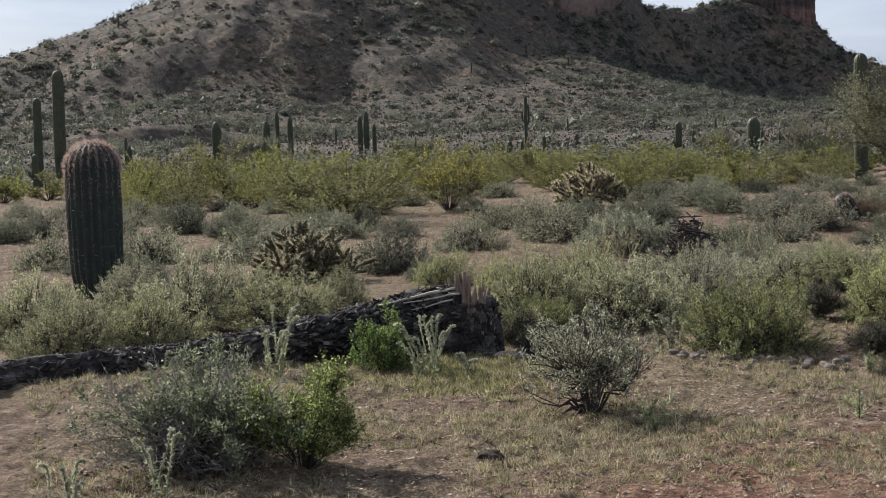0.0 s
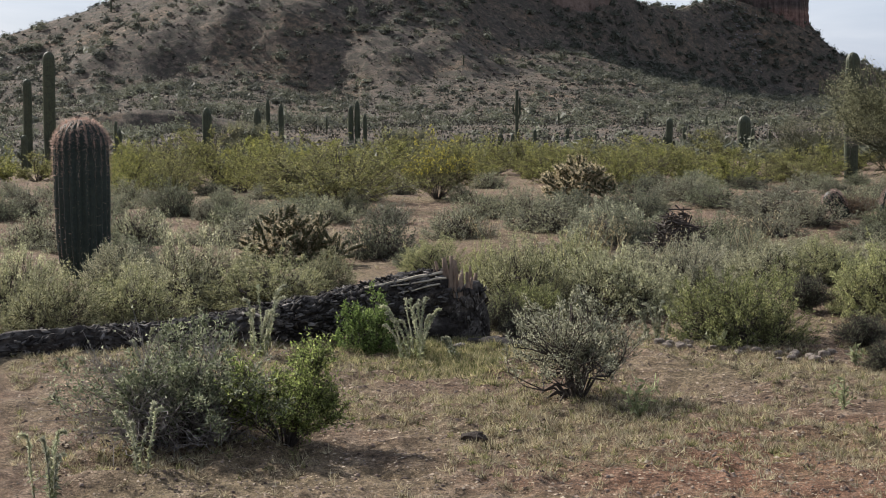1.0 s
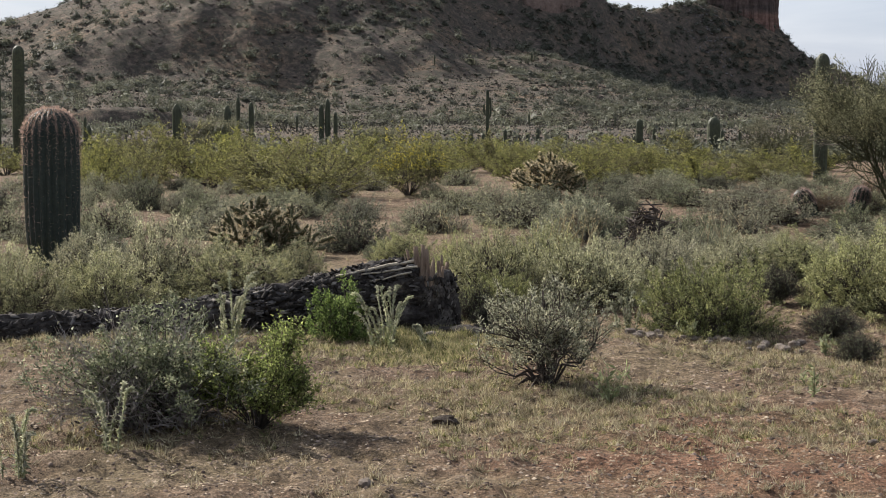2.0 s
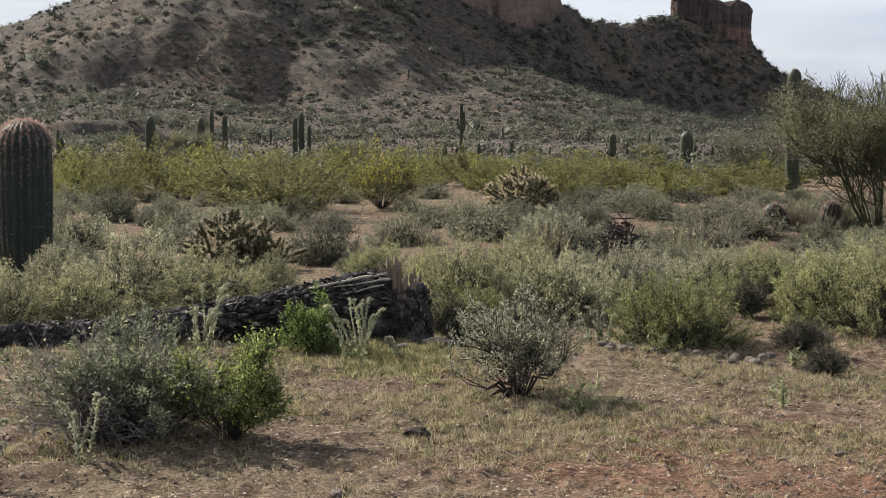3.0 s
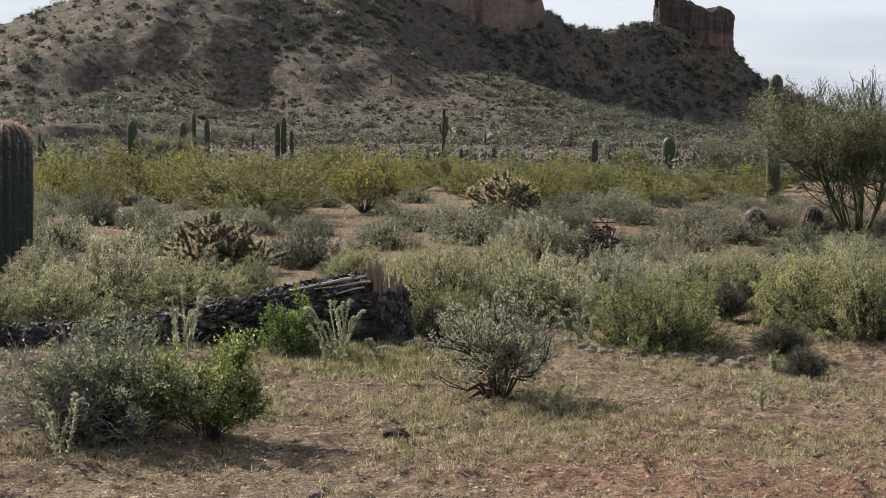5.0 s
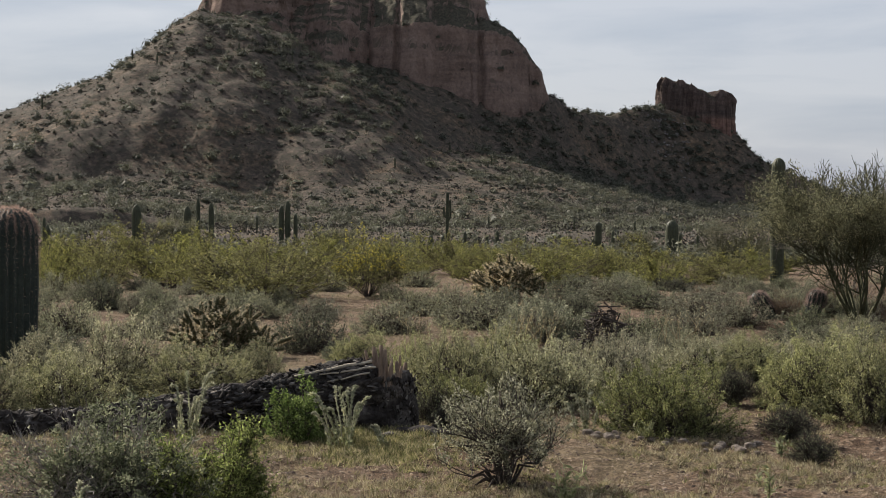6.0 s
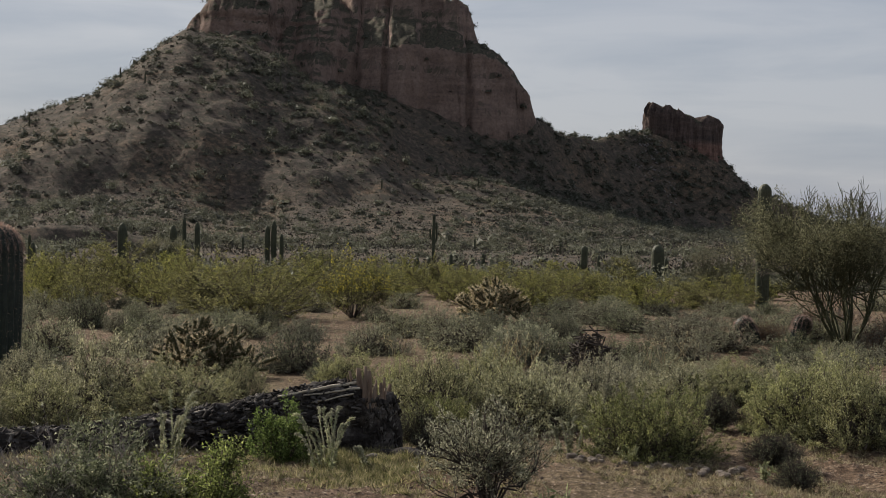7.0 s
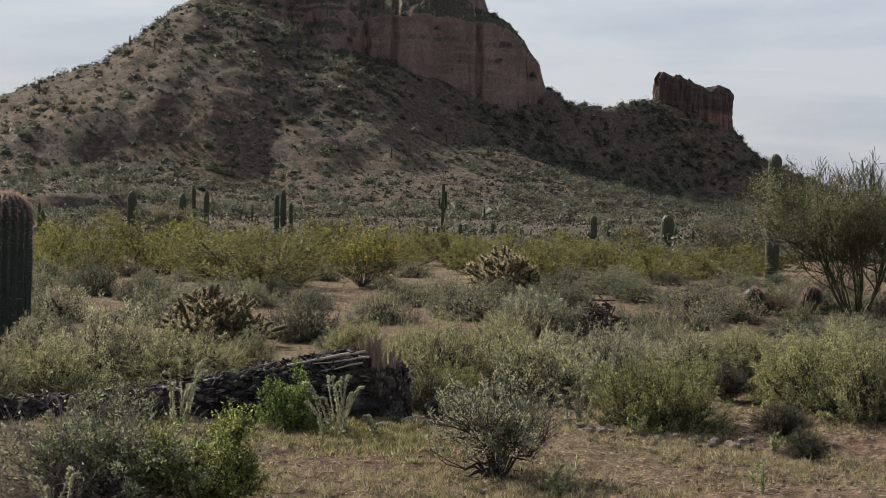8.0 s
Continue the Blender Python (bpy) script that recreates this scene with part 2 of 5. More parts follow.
M["silver_wood"] = rough_material("silvered_wood", [(0.3, (0.24, 0.20, 0.15)), (0.7, (0.52, 0.46, 0.36))], 7, 45, 0.5, 0.01, 0.85, (1, 6, 6))
M["stone"] = rough_material("field_stone", [(0.3, (0.12, 0.095, 0.078)), (0.7, (0.28, 0.23, 0.19))], 14, 60, 0.6, 0.01)
M["saguaro"] = rough_material("saguaro_skin", [(0.3, (0.034, 0.040, 0.022)), (0.7, (0.078, 0.082, 0.046))], 1.2, 14, 0.3, 0.03, 0.6)
M["barrel"] = rough_material("barrel_skin", [(0.3, (0.016, 0.024, 0.019)), (0.7, (0.035, 0.045, 0.034))], 6, 40, 0.3, 0.01, 0.5)
M["spine"] = leaf_material("pink_spine", (0.30, 0.19, 0.15), (0.45, 0.31, 0.26), (0.58, 0.45, 0.39), 0.4)
M["cholla"] = rough_material("cholla_skin", [(0.3, (0.05, 0.052, 0.025)), (0.7, (0.12, 0.115, 0.058))], 12, 60, 0.5, 0.01)
M["cholla_spine"] = leaf_material("straw_spine", (0.36, 0.28, 0.15), (0.56, 0.46, 0.28), (0.72, 0.62, 0.43), 0.5)
M["clod"] = rough_material("dark_clod", [(0.3, (0.03, 0.022, 0.016)), (0.7, (0.09, 0.065, 0.05))], 20, 80, 0.8, 0.01)


def cliff_material(name, a, b, c, streaks=0.22, pink=0.0):
    m, nt = material(name)
    geo = nt.nodes.new("ShaderNodeNewGeometry")
    mp = node(nt, "ShaderNodeMapping", Scale=(0.10, 0.10, 0.55))
    nt.links.new(geo.outputs["Position"], mp.inputs["Vector"])
    strata = noise_node(nt, 1.0, 5, 0.6, mp.outputs["Vector"], 0.4)
    mp2 = node(nt, "ShaderNodeMapping", Scale=(streaks, streaks, 0.07))
    nt.links.new(geo.outputs["Position"], mp2.inputs["Vector"])
    streak = noise_node(nt, 1.0, 6, 0.65, mp2.outputs["Vector"])
    fine = noise_node(nt, 1.6, 7, 0.7, geo.outputs["Position"])
    col = ramp_node(nt, strata, [(0.3, a), (0.5, b), (0.7, c)])
    # the butte's stronger streaks also paint the shade between its rock columns
    col = mix_colour(nt, 1.0, col, ramp_node(nt, streak, [(0.3, (0.76, 0.75, 0.74) if streaks < 0.5 else (0.3, 0.28, 0.27)), (0.65, (1.15, 1.15, 1.15))]), "MULTIPLY")
    col = mix_colour(nt, 1.0, col, ramp_node(nt, fine, [(0.3, (0.65, 0.65, 0.65)), (0.7, (1.2, 1.2, 1.2))]), "MULTIPLY")
    if pink:
        # a paler pink bed at the foot of the rock
        at = nt.nodes.new("ShaderNodeSeparateXYZ")
        nt.links.new(geo.outputs["Position"], at.inputs[0])
        bed = node(nt, "ShaderNodeMapRange")
        bed.inputs["From Min"].default_value, bed.inputs["From Max"].default_value = pink + 1.0, pink - 1.0
        nt.links.new(at.outputs["Z"], bed.inputs["Value"])
        col = mix_colour(nt, bed.outputs[0], col, mix_colour(nt, 1.0, col, (1.7, 1.4, 1.3), "MULTIPLY"))
    # soil and scrub litter lie on the ledges
    sep = nt.nodes.new("ShaderNodeSeparateXYZ")
    nt.links.new(geo.outputs["True Normal"], sep.inputs[0])
    add = node(nt, "ShaderNodeMath")
    add.operation = "MULTIPLY_ADD"
    nt.links.new(fine, add.inputs[0])
    add.inputs[1].default_value = 0.5
    nt.links.new(sep.outputs["Z"], add.inputs[2])
    soil = ramp_node(nt, add.outputs[0], [(0.62, (0, 0, 0)), (0.86, (1, 1, 1))])
    litter = ramp_node(nt, fine, [(0.35, (0.03, 0.03, 0.022)), (0.65, (0.095, 0.085, 0.062))])
    col = mix_colour(nt, soil, col, litter)
    finish(nt, col, 0.95, fine, 0.8, 0.5, specular=0.1)
    return m


M["cliff"] = cliff_material("red_brown_cliff", (0.150, 0.112, 0.094), (0.205, 0.148, 0.122), (0.255, 0.184, 0.151))
M["butte"] = cliff_material("dark_butte_rock", (0.085, 0.068, 0.062), (0.130, 0.098, 0.086), (0.190, 0.138, 0.116), 0.75, 28.5)


# ---- geometry helpers ----
def hash2(ix, iy, seed):
    n = (ix.astype(np.int64) * 374761393 + iy.astype(np.int64) * 668265263 + seed * 69069) & 0x7FFFFFFF
    n = ((n ^ (n >> 13)) * 1274126177) & 0x7FFFFFFF
    return ((n ^ (n >> 16)) & 0xFFFF) / 65535.0


def vnoise(x, y, seed=0):
    """Smooth value noise, -1 to 1, for arrays."""
    x, y = np.asarray(x, float), np.asarray(y, float)
    ix, iy = np.floor(x), np.floor(y)
    fx, fy = x - ix, y - iy
    fx, fy = fx * fx * (3 - 2 * fx), fy * fy * (3 - 2 * fy)
    a, b = hash2(ix, iy, seed), hash2(ix + 1, iy, seed)
    c, d = hash2(ix, iy + 1, seed), hash2(ix + 1, iy + 1, seed)
    return 2 * ((a + (b - a) * fx) * (1 - fy) + (c + (d - c) * fx) * fy) - 1


def fbm(x, y, octaves=4, seed=0):
    total, amp = 0, 1.0
    for k in range(octaves):
        total = total + amp * vnoise(np.asarray(x) * 2 ** k, np.asarray(y) * 2 ** k, seed + 17 * k)
        amp *= 0.5
    return total


def mesh_object(name, verts, faces, mat, parent=None, label="", smooth=False):
    me = bpy.data.meshes.new(name)
    verts = np.asarray(verts, dtype=np.float32).reshape(-1, 3)
    faces = np.asarray(faces, dtype=np.int32)
    n, k = faces.shape
    me.vertices.add(len(verts))
    me.vertices.foreach_set("co", verts.ravel())
    me.loops.add(n * k)
    me.loops.foreach_set("vertex_index", faces.ravel())
    me.polygons.add(n)
    me.polygons.foreach_set("loop_start", np.arange(n, dtype=np.int32) * k)
    me.update(calc_edges=True)
    me.validate()
    if smooth:
        me.polygons.foreach_set("use_smooth", np.ones(len(me.polygons), dtype=bool))
    me.materials.append(mat)
    ob = new(name, me)
    if parent is not None:
        ob.parent = parent
    if label:
        ob["label"] = label
    return ob


def thing(name, label, category, place=(0, 0, 0), group=""):
    ob = new(name)
    ob.empty_display_size = 0.1
    ob.matrix_basis = Matrix.Translation(place)
    return tagged(ob, label, category, group)


def unit(v):
    return v / (np.linalg.norm(v, axis=-1, keepdims=True) + 1e-9)


def blades(rng, pts, length, width, up=0.3, axis=None, jitter=1.0, tri=False):
    """One small pointed leaf at each point: verts and quads."""
    n = len(pts)
    d = rng.normal(size=(n, 3)) * jitter
    d[:, 2] += up
    if axis is not None:
        d = d + axis
    d = unit(d)
    side = unit(np.cross(d, rng.normal(size=(n, 3))))
    ln = length * rng.uniform(0.6, 1.3, (n, 1))
    wd = width * rng.uniform(0.6, 1.3, (n, 1)) * 0.5
    if tri:
        v = np.stack([pts - side * wd, pts + side * wd, pts + d * ln], 1).reshape(-1, 3)
        return v, np.arange(3 * n).reshape(n, 3)
    mid = pts + d * ln * 0.5
    v = np.stack([pts, mid + side * wd, pts + d * ln, mid - side * wd], 1).reshape(-1, 3)
    return v, np.arange(4 * n).reshape(n, 4)


def tubes(a, b, ra, rb, sides=3):
    """Straight thin prisms from points a to points b."""
    n = len(a)
    d = unit(b - a)
    ref = np.where(np.abs(d[:, 2:3]) < 0.9, np.array([[0, 0, 1.0]]), np.array([[1.0, 0, 0]]))
    s = unit(np.cross(d, ref))
    t = np.cross(d, s)
    ra = np.broadcast_to(np.asarray(ra, float), (n,))[:, None]
    rb = np.broadcast_to(np.asarray(rb, float), (n,))[:, None]
    rings = []
    for k in range(sides):
        w = 2 * math.pi * k / sides
        o = s * math.cos(w) + t * math.sin(w)
        rings.append(a + o * ra)
        rings.append(b + o * rb)
    v = np.stack(rings, 1).reshape(-1, 3)
    base = np.arange(n)[:, None] * (2 * sides)
    f = []
    for k in range(sides):
        j = (k + 1) % sides
        f.append(np.concatenate([base + 2 * k, base + 2 * j, base + 2 * j + 1, base + 2 * k + 1], 1))
    return v, np.stack(f, 1).reshape(-1, 4)


def join(pieces):
    vs, fs, o = [], [], 0
    for v, f in pieces:
        vs.append(v)
        fs.append(f + o)
        o += len(v)
    return np.concatenate(vs), np.concatenate(fs)


def revolve(rings, sides, close_top=True):
    """Rings: list of (centre, radius array) bottom to top."""
    v = np.concatenate(rings)
    f = []
    for r in range(len(rings) - 1):
        k = np.arange(sides)
        j = (k + 1) % sides
        f.append(np.stack([r * sides + k, r * sides + j, (r + 1) * sides + j, (r + 1) * sides + k], 1))
    f = np.concatenate(f)
    if close_top:
        top = len(v)
        v = np.concatenate([v, v[-sides:].mean(0, keepdims=True)])
        k = np.arange(0, sides, 2)
        last = (len(rings) - 1) * sides
        f = np.concatenate([f, np.stack([last + k, last + (k + 1) % sides, last + (k + 2) % sides, np.full(len(k), top)], 1)])
    return v, f


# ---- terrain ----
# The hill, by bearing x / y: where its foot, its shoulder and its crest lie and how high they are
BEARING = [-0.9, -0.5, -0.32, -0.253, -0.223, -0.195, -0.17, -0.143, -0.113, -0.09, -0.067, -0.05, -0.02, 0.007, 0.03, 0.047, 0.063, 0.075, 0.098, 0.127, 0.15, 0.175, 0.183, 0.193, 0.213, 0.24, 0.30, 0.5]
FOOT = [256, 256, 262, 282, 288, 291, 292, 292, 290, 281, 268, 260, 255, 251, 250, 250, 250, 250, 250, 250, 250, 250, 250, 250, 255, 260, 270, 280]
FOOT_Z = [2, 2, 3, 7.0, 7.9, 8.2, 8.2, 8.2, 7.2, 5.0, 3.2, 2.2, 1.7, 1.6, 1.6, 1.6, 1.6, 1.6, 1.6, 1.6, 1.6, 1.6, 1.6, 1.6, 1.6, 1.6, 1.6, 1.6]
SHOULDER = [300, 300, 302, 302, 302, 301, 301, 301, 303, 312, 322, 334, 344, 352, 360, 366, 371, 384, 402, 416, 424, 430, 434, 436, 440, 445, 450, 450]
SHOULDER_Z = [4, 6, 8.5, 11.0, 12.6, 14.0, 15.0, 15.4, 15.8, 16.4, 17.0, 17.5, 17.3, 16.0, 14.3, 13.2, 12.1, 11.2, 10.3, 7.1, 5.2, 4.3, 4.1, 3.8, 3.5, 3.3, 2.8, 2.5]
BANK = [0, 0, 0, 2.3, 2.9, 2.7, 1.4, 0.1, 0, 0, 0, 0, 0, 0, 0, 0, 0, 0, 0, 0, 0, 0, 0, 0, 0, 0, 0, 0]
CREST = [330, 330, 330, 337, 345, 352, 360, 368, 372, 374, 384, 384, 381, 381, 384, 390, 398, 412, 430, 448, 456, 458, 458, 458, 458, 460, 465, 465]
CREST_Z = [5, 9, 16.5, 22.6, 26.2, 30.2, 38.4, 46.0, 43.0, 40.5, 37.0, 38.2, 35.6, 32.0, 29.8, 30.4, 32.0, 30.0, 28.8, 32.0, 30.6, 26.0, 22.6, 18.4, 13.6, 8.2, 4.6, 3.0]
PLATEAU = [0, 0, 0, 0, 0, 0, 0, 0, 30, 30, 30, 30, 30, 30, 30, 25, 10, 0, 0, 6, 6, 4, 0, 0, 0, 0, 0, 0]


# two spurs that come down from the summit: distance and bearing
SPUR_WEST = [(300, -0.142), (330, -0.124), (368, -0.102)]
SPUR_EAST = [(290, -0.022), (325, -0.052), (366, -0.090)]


# shallow scrapes in the clearing: x, y, half-widths and depth
PITS = [(1.84, 7.83, 0.17, 0.06, 0.07), (1.02, 8.17, 0.13, 0.05, 0.06), (0.85, 7.75, 0.12, 0.07, 0.04), (1.45, 8.6, 0.2, 0.08, 0.03), (-0.6, 7.5, 0.16, 0.06, 0.04), (-2.0, 9.3, 0.2, 0.1, 0.04)]


def bend(d, w):
    """A ramp that starts gently at d = 0."""
    return w * np.logaddexp(0, np.clip(d / w, -40, 9000))


def spur(q, r, line, high, west, east):
    """A ridge running down the hill along a line of (r, bearing), steep on its east side."""
    u = (q - np.interp(r, [p[0] for p in line], [p[1] for p in line])) * r
    h = np.interp(r, [p[0] for p in high], [p[1] for p in high])
    u = u + 2.5 * vnoise(r * 0.09, q * 0, 47) + 1.5 * vnoise(r * 0.3, q * 0, 48)
    return h * np.where(u < 0, np.exp(np.clip(u, -200, 0) / west), np.exp(-np.clip(u, 0, None) / east))


def height(x, y):
    x, y = np.asarray(x, float), np.asarray(y, float)
    r = np.hypot(x, y)
    near = 0.05 * fbm(x * 0.35, y * 0.35, 3, 3) * np.clip(r / 12, 0, 1) + 0.018 * fbm(x * 3.1, y * 3.1, 3, 9) + 0.022 * fbm(x * 9.0, y * 5.0, 2, 13) * (r < 16)
    for px, py, wx, wy, deep in PITS:
        near = near - deep * np.exp(-((x - px + 0.03 * np.sin(y * 40)) / wx) ** 2 - ((y - py + 0.04 * np.sin(x * 23)) / wy) ** 2)
    dip = -0.8 * np.clip((r - 45) / 50, 0, 1) ** 2
    flat = near + dip + np.where(y > 0, 0.013 * np.clip(r - 100, 0, 180) + 0.5 * fbm(x * 0.03, y * 0.03, 3, 5) * np.clip((r - 90) / 100, 0, 1), 0)
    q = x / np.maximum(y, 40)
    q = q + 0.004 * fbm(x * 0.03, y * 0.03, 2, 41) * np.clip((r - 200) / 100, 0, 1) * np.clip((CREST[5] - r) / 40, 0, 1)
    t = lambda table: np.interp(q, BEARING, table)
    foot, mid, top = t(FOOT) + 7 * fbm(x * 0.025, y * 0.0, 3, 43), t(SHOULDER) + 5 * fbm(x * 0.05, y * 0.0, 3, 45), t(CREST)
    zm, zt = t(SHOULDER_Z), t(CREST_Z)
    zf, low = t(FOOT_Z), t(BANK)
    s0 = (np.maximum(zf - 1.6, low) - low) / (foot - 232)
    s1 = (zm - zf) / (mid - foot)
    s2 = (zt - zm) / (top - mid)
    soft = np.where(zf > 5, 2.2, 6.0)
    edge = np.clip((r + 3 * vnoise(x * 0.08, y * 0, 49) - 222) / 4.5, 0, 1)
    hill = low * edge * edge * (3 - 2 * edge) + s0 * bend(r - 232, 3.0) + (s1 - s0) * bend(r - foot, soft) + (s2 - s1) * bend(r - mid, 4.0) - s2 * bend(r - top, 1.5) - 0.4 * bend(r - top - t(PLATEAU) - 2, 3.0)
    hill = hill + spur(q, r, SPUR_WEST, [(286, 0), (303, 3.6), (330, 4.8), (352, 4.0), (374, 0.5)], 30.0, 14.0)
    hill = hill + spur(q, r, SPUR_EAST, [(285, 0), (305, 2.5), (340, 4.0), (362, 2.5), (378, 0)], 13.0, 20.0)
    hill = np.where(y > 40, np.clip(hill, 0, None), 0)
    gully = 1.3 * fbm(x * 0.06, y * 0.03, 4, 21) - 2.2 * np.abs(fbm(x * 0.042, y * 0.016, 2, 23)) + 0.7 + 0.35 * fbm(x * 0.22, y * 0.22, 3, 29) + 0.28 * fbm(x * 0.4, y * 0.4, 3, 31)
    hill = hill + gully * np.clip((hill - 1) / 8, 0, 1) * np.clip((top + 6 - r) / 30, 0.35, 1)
    return flat + hill - 0.02 * np.clip(r - 600, 0, 2000) * (y > 0)


def ground_at(x, y):
    return float(height(np.array([x]), np.array([y]))[0])


def build_ground():
    fine = np.radians(np.arange(-17.6, 17.61, 0.115))
    coarse = np.radians(np.concatenate([np.arange(22, 338, 6.0)]))
    ang = np.concatenate([fine, coarse])
    rad = [0.4]
    while rad[-1] < 212:
        rad.append(rad[-1] * (1.0065 if 5.6 < rad[-1] < 13.5 else 1.02))
    while rad[-1] < 478:
        rad.append(rad[-1] + 1.3)
    while rad[-1] < 4200:
        rad.append(rad[-1] * 1.15)
    rad = np.array(rad)
    A, R = np.meshgrid(ang, rad)
    X, Y = R * np.sin(A), R * np.cos(A)
    V = np.stack([X, Y, height(X, Y)], -1).reshape(-1, 3)
    na, nr = len(ang), len(rad)
    i, j = np.meshgrid(np.arange(nr - 1), np.arange(na), indexing="ij")
    jn = (j + 1) % na
    F = np.stack([i * na + j, (i + 1) * na + j, (i + 1) * na + jn, i * na + jn], -1).reshape(-1, 4)
    centre = len(V)
    V = np.concatenate([V, [[0, 0, ground_at(0, 0)]]])
    k = np.arange(0, na, 2)
    F = np.concatenate([F, np.stack([k, (k + 1) % na, (k + 2) % na, np.full(len(k), centre)], 1)])
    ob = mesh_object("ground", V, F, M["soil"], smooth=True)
    return tagged(ob, "bare tan desert soil rising to a stony hill", "ground", kind="structure")


build_ground()


# ---- cliffs ----
def mesa(name, label, mat, centre, rx, ry, base, tops, seed, taper=0.12, power=2.6, ledge=0.8, sides=260, levels=46):
    """A rock massif: rounded plan with buttresses, ledged walls and an uneven top that follows tops(x)."""
    a = np.linspace(0, 2 * math.pi, sides, endpoint=False)
    ca, sa = np.cos(a), np.sin(a)
    rr = 1 / (np.abs(ca) ** power + np.abs(sa) ** power) ** (1 / power)
    px, py = centre[0] + rx * rr * ca, centre[1] + ry * rr * sa
    top = np.interp(px, [p[0] for p in tops], [p[1] for p in tops]) + 0.9 * fbm(px * 0.8, py * 0.8, 3, seed)
    rings = []
    for k in range(levels):
        t = k / (levels - 1)
        z = base + (top - base) * t
        shrink = taper * t + 0.10 * max(0, t - 0.88) / 0.12
        but = 0.10 * fbm(np.cos(a) * 3.2 + 7, np.sin(a) * 3.2 + z * 0.05, 3, seed + 3) + 0.04 * fbm(a * 9, z * 0.12, 4, seed + 5)
        crack = -0.16 * np.clip(1 - 5 * np.abs(vnoise(a * 5.5, z * 0.03, seed + 21)), 0, 1) - 0.07 * np.clip(1 - 4 * np.abs(vnoise(a * 13, z * 0.05, seed + 23)), 0, 1)
        led = crack + ledge * 0.035 * vnoise(a * 1.4, z * 0.45, seed + 8) + 0.012 * fbm(a * 30, z * 0.9, 2, seed + 9)
        f = 1 - shrink + but + led
        rings.append(np.stack([centre[0] + rx * rr * ca * f, centre[1] + ry * rr * sa * f, z], 1))
    inner = rings[-1].copy()
    for q in (0.75, 0.45, 0.15):
        c = np.stack([centre[0] + (inner[:, 0] - centre[0]) * q, centre[1] + (inner[:, 1] - centre[1]) * q, inner[:, 2]], 1)
        c[:, 2] = np.interp(c[:, 0], [p[0] for p in tops], [p[1] for p in tops]) + 0.6 * fbm(c[:, 0] * 0.3, c[:, 1] * 0.3, 3, seed) + 0.3
        rings.append(c)
    v, f = revolve(rings, sides)
    ob = mesh_object(name, v, f, M[mat])
    return tagged(ob, label, "cliff")


# The summit rocks from west to east: a low tier with a knob, a scrubby chute and a smooth red face, and a cap above it
MASS_X = [-66, -57, -54, -50, -43, -36, -33.5, -30, -25, -20.5, -18, -8, 2, 9, 12, 17.5, 20.5, 23.5, 25.5]
FRONT_LOW = [374, 371, 370, 366, 364, 366, 370, 376, 378, 377, 376, 376, 377, 379, 380, 383, 386, 391, 396]
TOP_LOW = [33, 38, 41, 44.6, 46.6, 45.0, 41.5, 44, 50, 47, 43.6, 45.2, 45.4, 45.2, 45.2, 42.0, 38.6, 34.8, 30]
STEEP_LOW = [2.5, 2.5, 3, 3.2, 3.2, 3.2, 2.2, 1.3, 1.2, 1.8, 4.2, 4.6, 4.6, 4.6, 4.6, 4.6, 4.6, 4.6, 4.6]
LEDGE = [0.5, 0.5, 0.3, 0.2, 0.2, 0.25, 0.7, 0.9, 0.8, 0.9, 0.85, 0.85, 0.85, 0.5, 0.2, 0.2, 0.2, 0.2, 0.2]
FRONT_HIGH = [398, 388, 382, 379, 378, 380, 385, 393, 400, 400, 391, 389, 389, 390, 396, 402, 408, 412, 414]
TOP_HIGH = [34, 46, 51, 55.5, 58.3, 58.6, 58.8, 59.3, 59.6, 59.4, 59.9, 60.2, 59.4, 57.0, 48, 42, 38, 33, 30]


def massif(x, y):
    """The rock tiers of the summit: two stepped cliffs with buttresses and chimneys."""
    but = 1.8 * fbm(x * 0.13, y * 0.03, 3, 203) + 0.2 * fbm(x * 0.6, y * 0.1, 3, 207) + 2.2 * np.clip(1 - 3.5 * np.abs(vnoise(x * 0.16, y * 0.02, 209)), 0, 1)
    t = lambda table: np.interp(x, MASS_X, table)
    d = y - t(FRONT_LOW) - but
    rough = 0.8 * fbm(x * 0.3, y * 0.25, 4, 211)
    low = t(TOP_LOW) + rough - t(STEEP_LOW) * np.clip(3.5 - d, 0, None) ** 0.92 + t(LEDGE) * np.clip(d - 3.5, 0, 13)
    d = y - t(FRONT_HIGH) - 0.8 * but
    high = t(TOP_HIGH) + rough - 2.8 * np.clip(3 - d, 0, None) ** 0.9
    # the summit wall on the west side is broken by two steps
    step = np.where(x < -20, np.clip(2.2 * np.clip(4 - d, 0, 4), 0, 5), 0)
    z = np.maximum(low, high + 0.25 * step)
    return np.where((x > -66) & (x < 25.5), z - 0.9 * np.clip(y - 413, 0, None), -50.0)


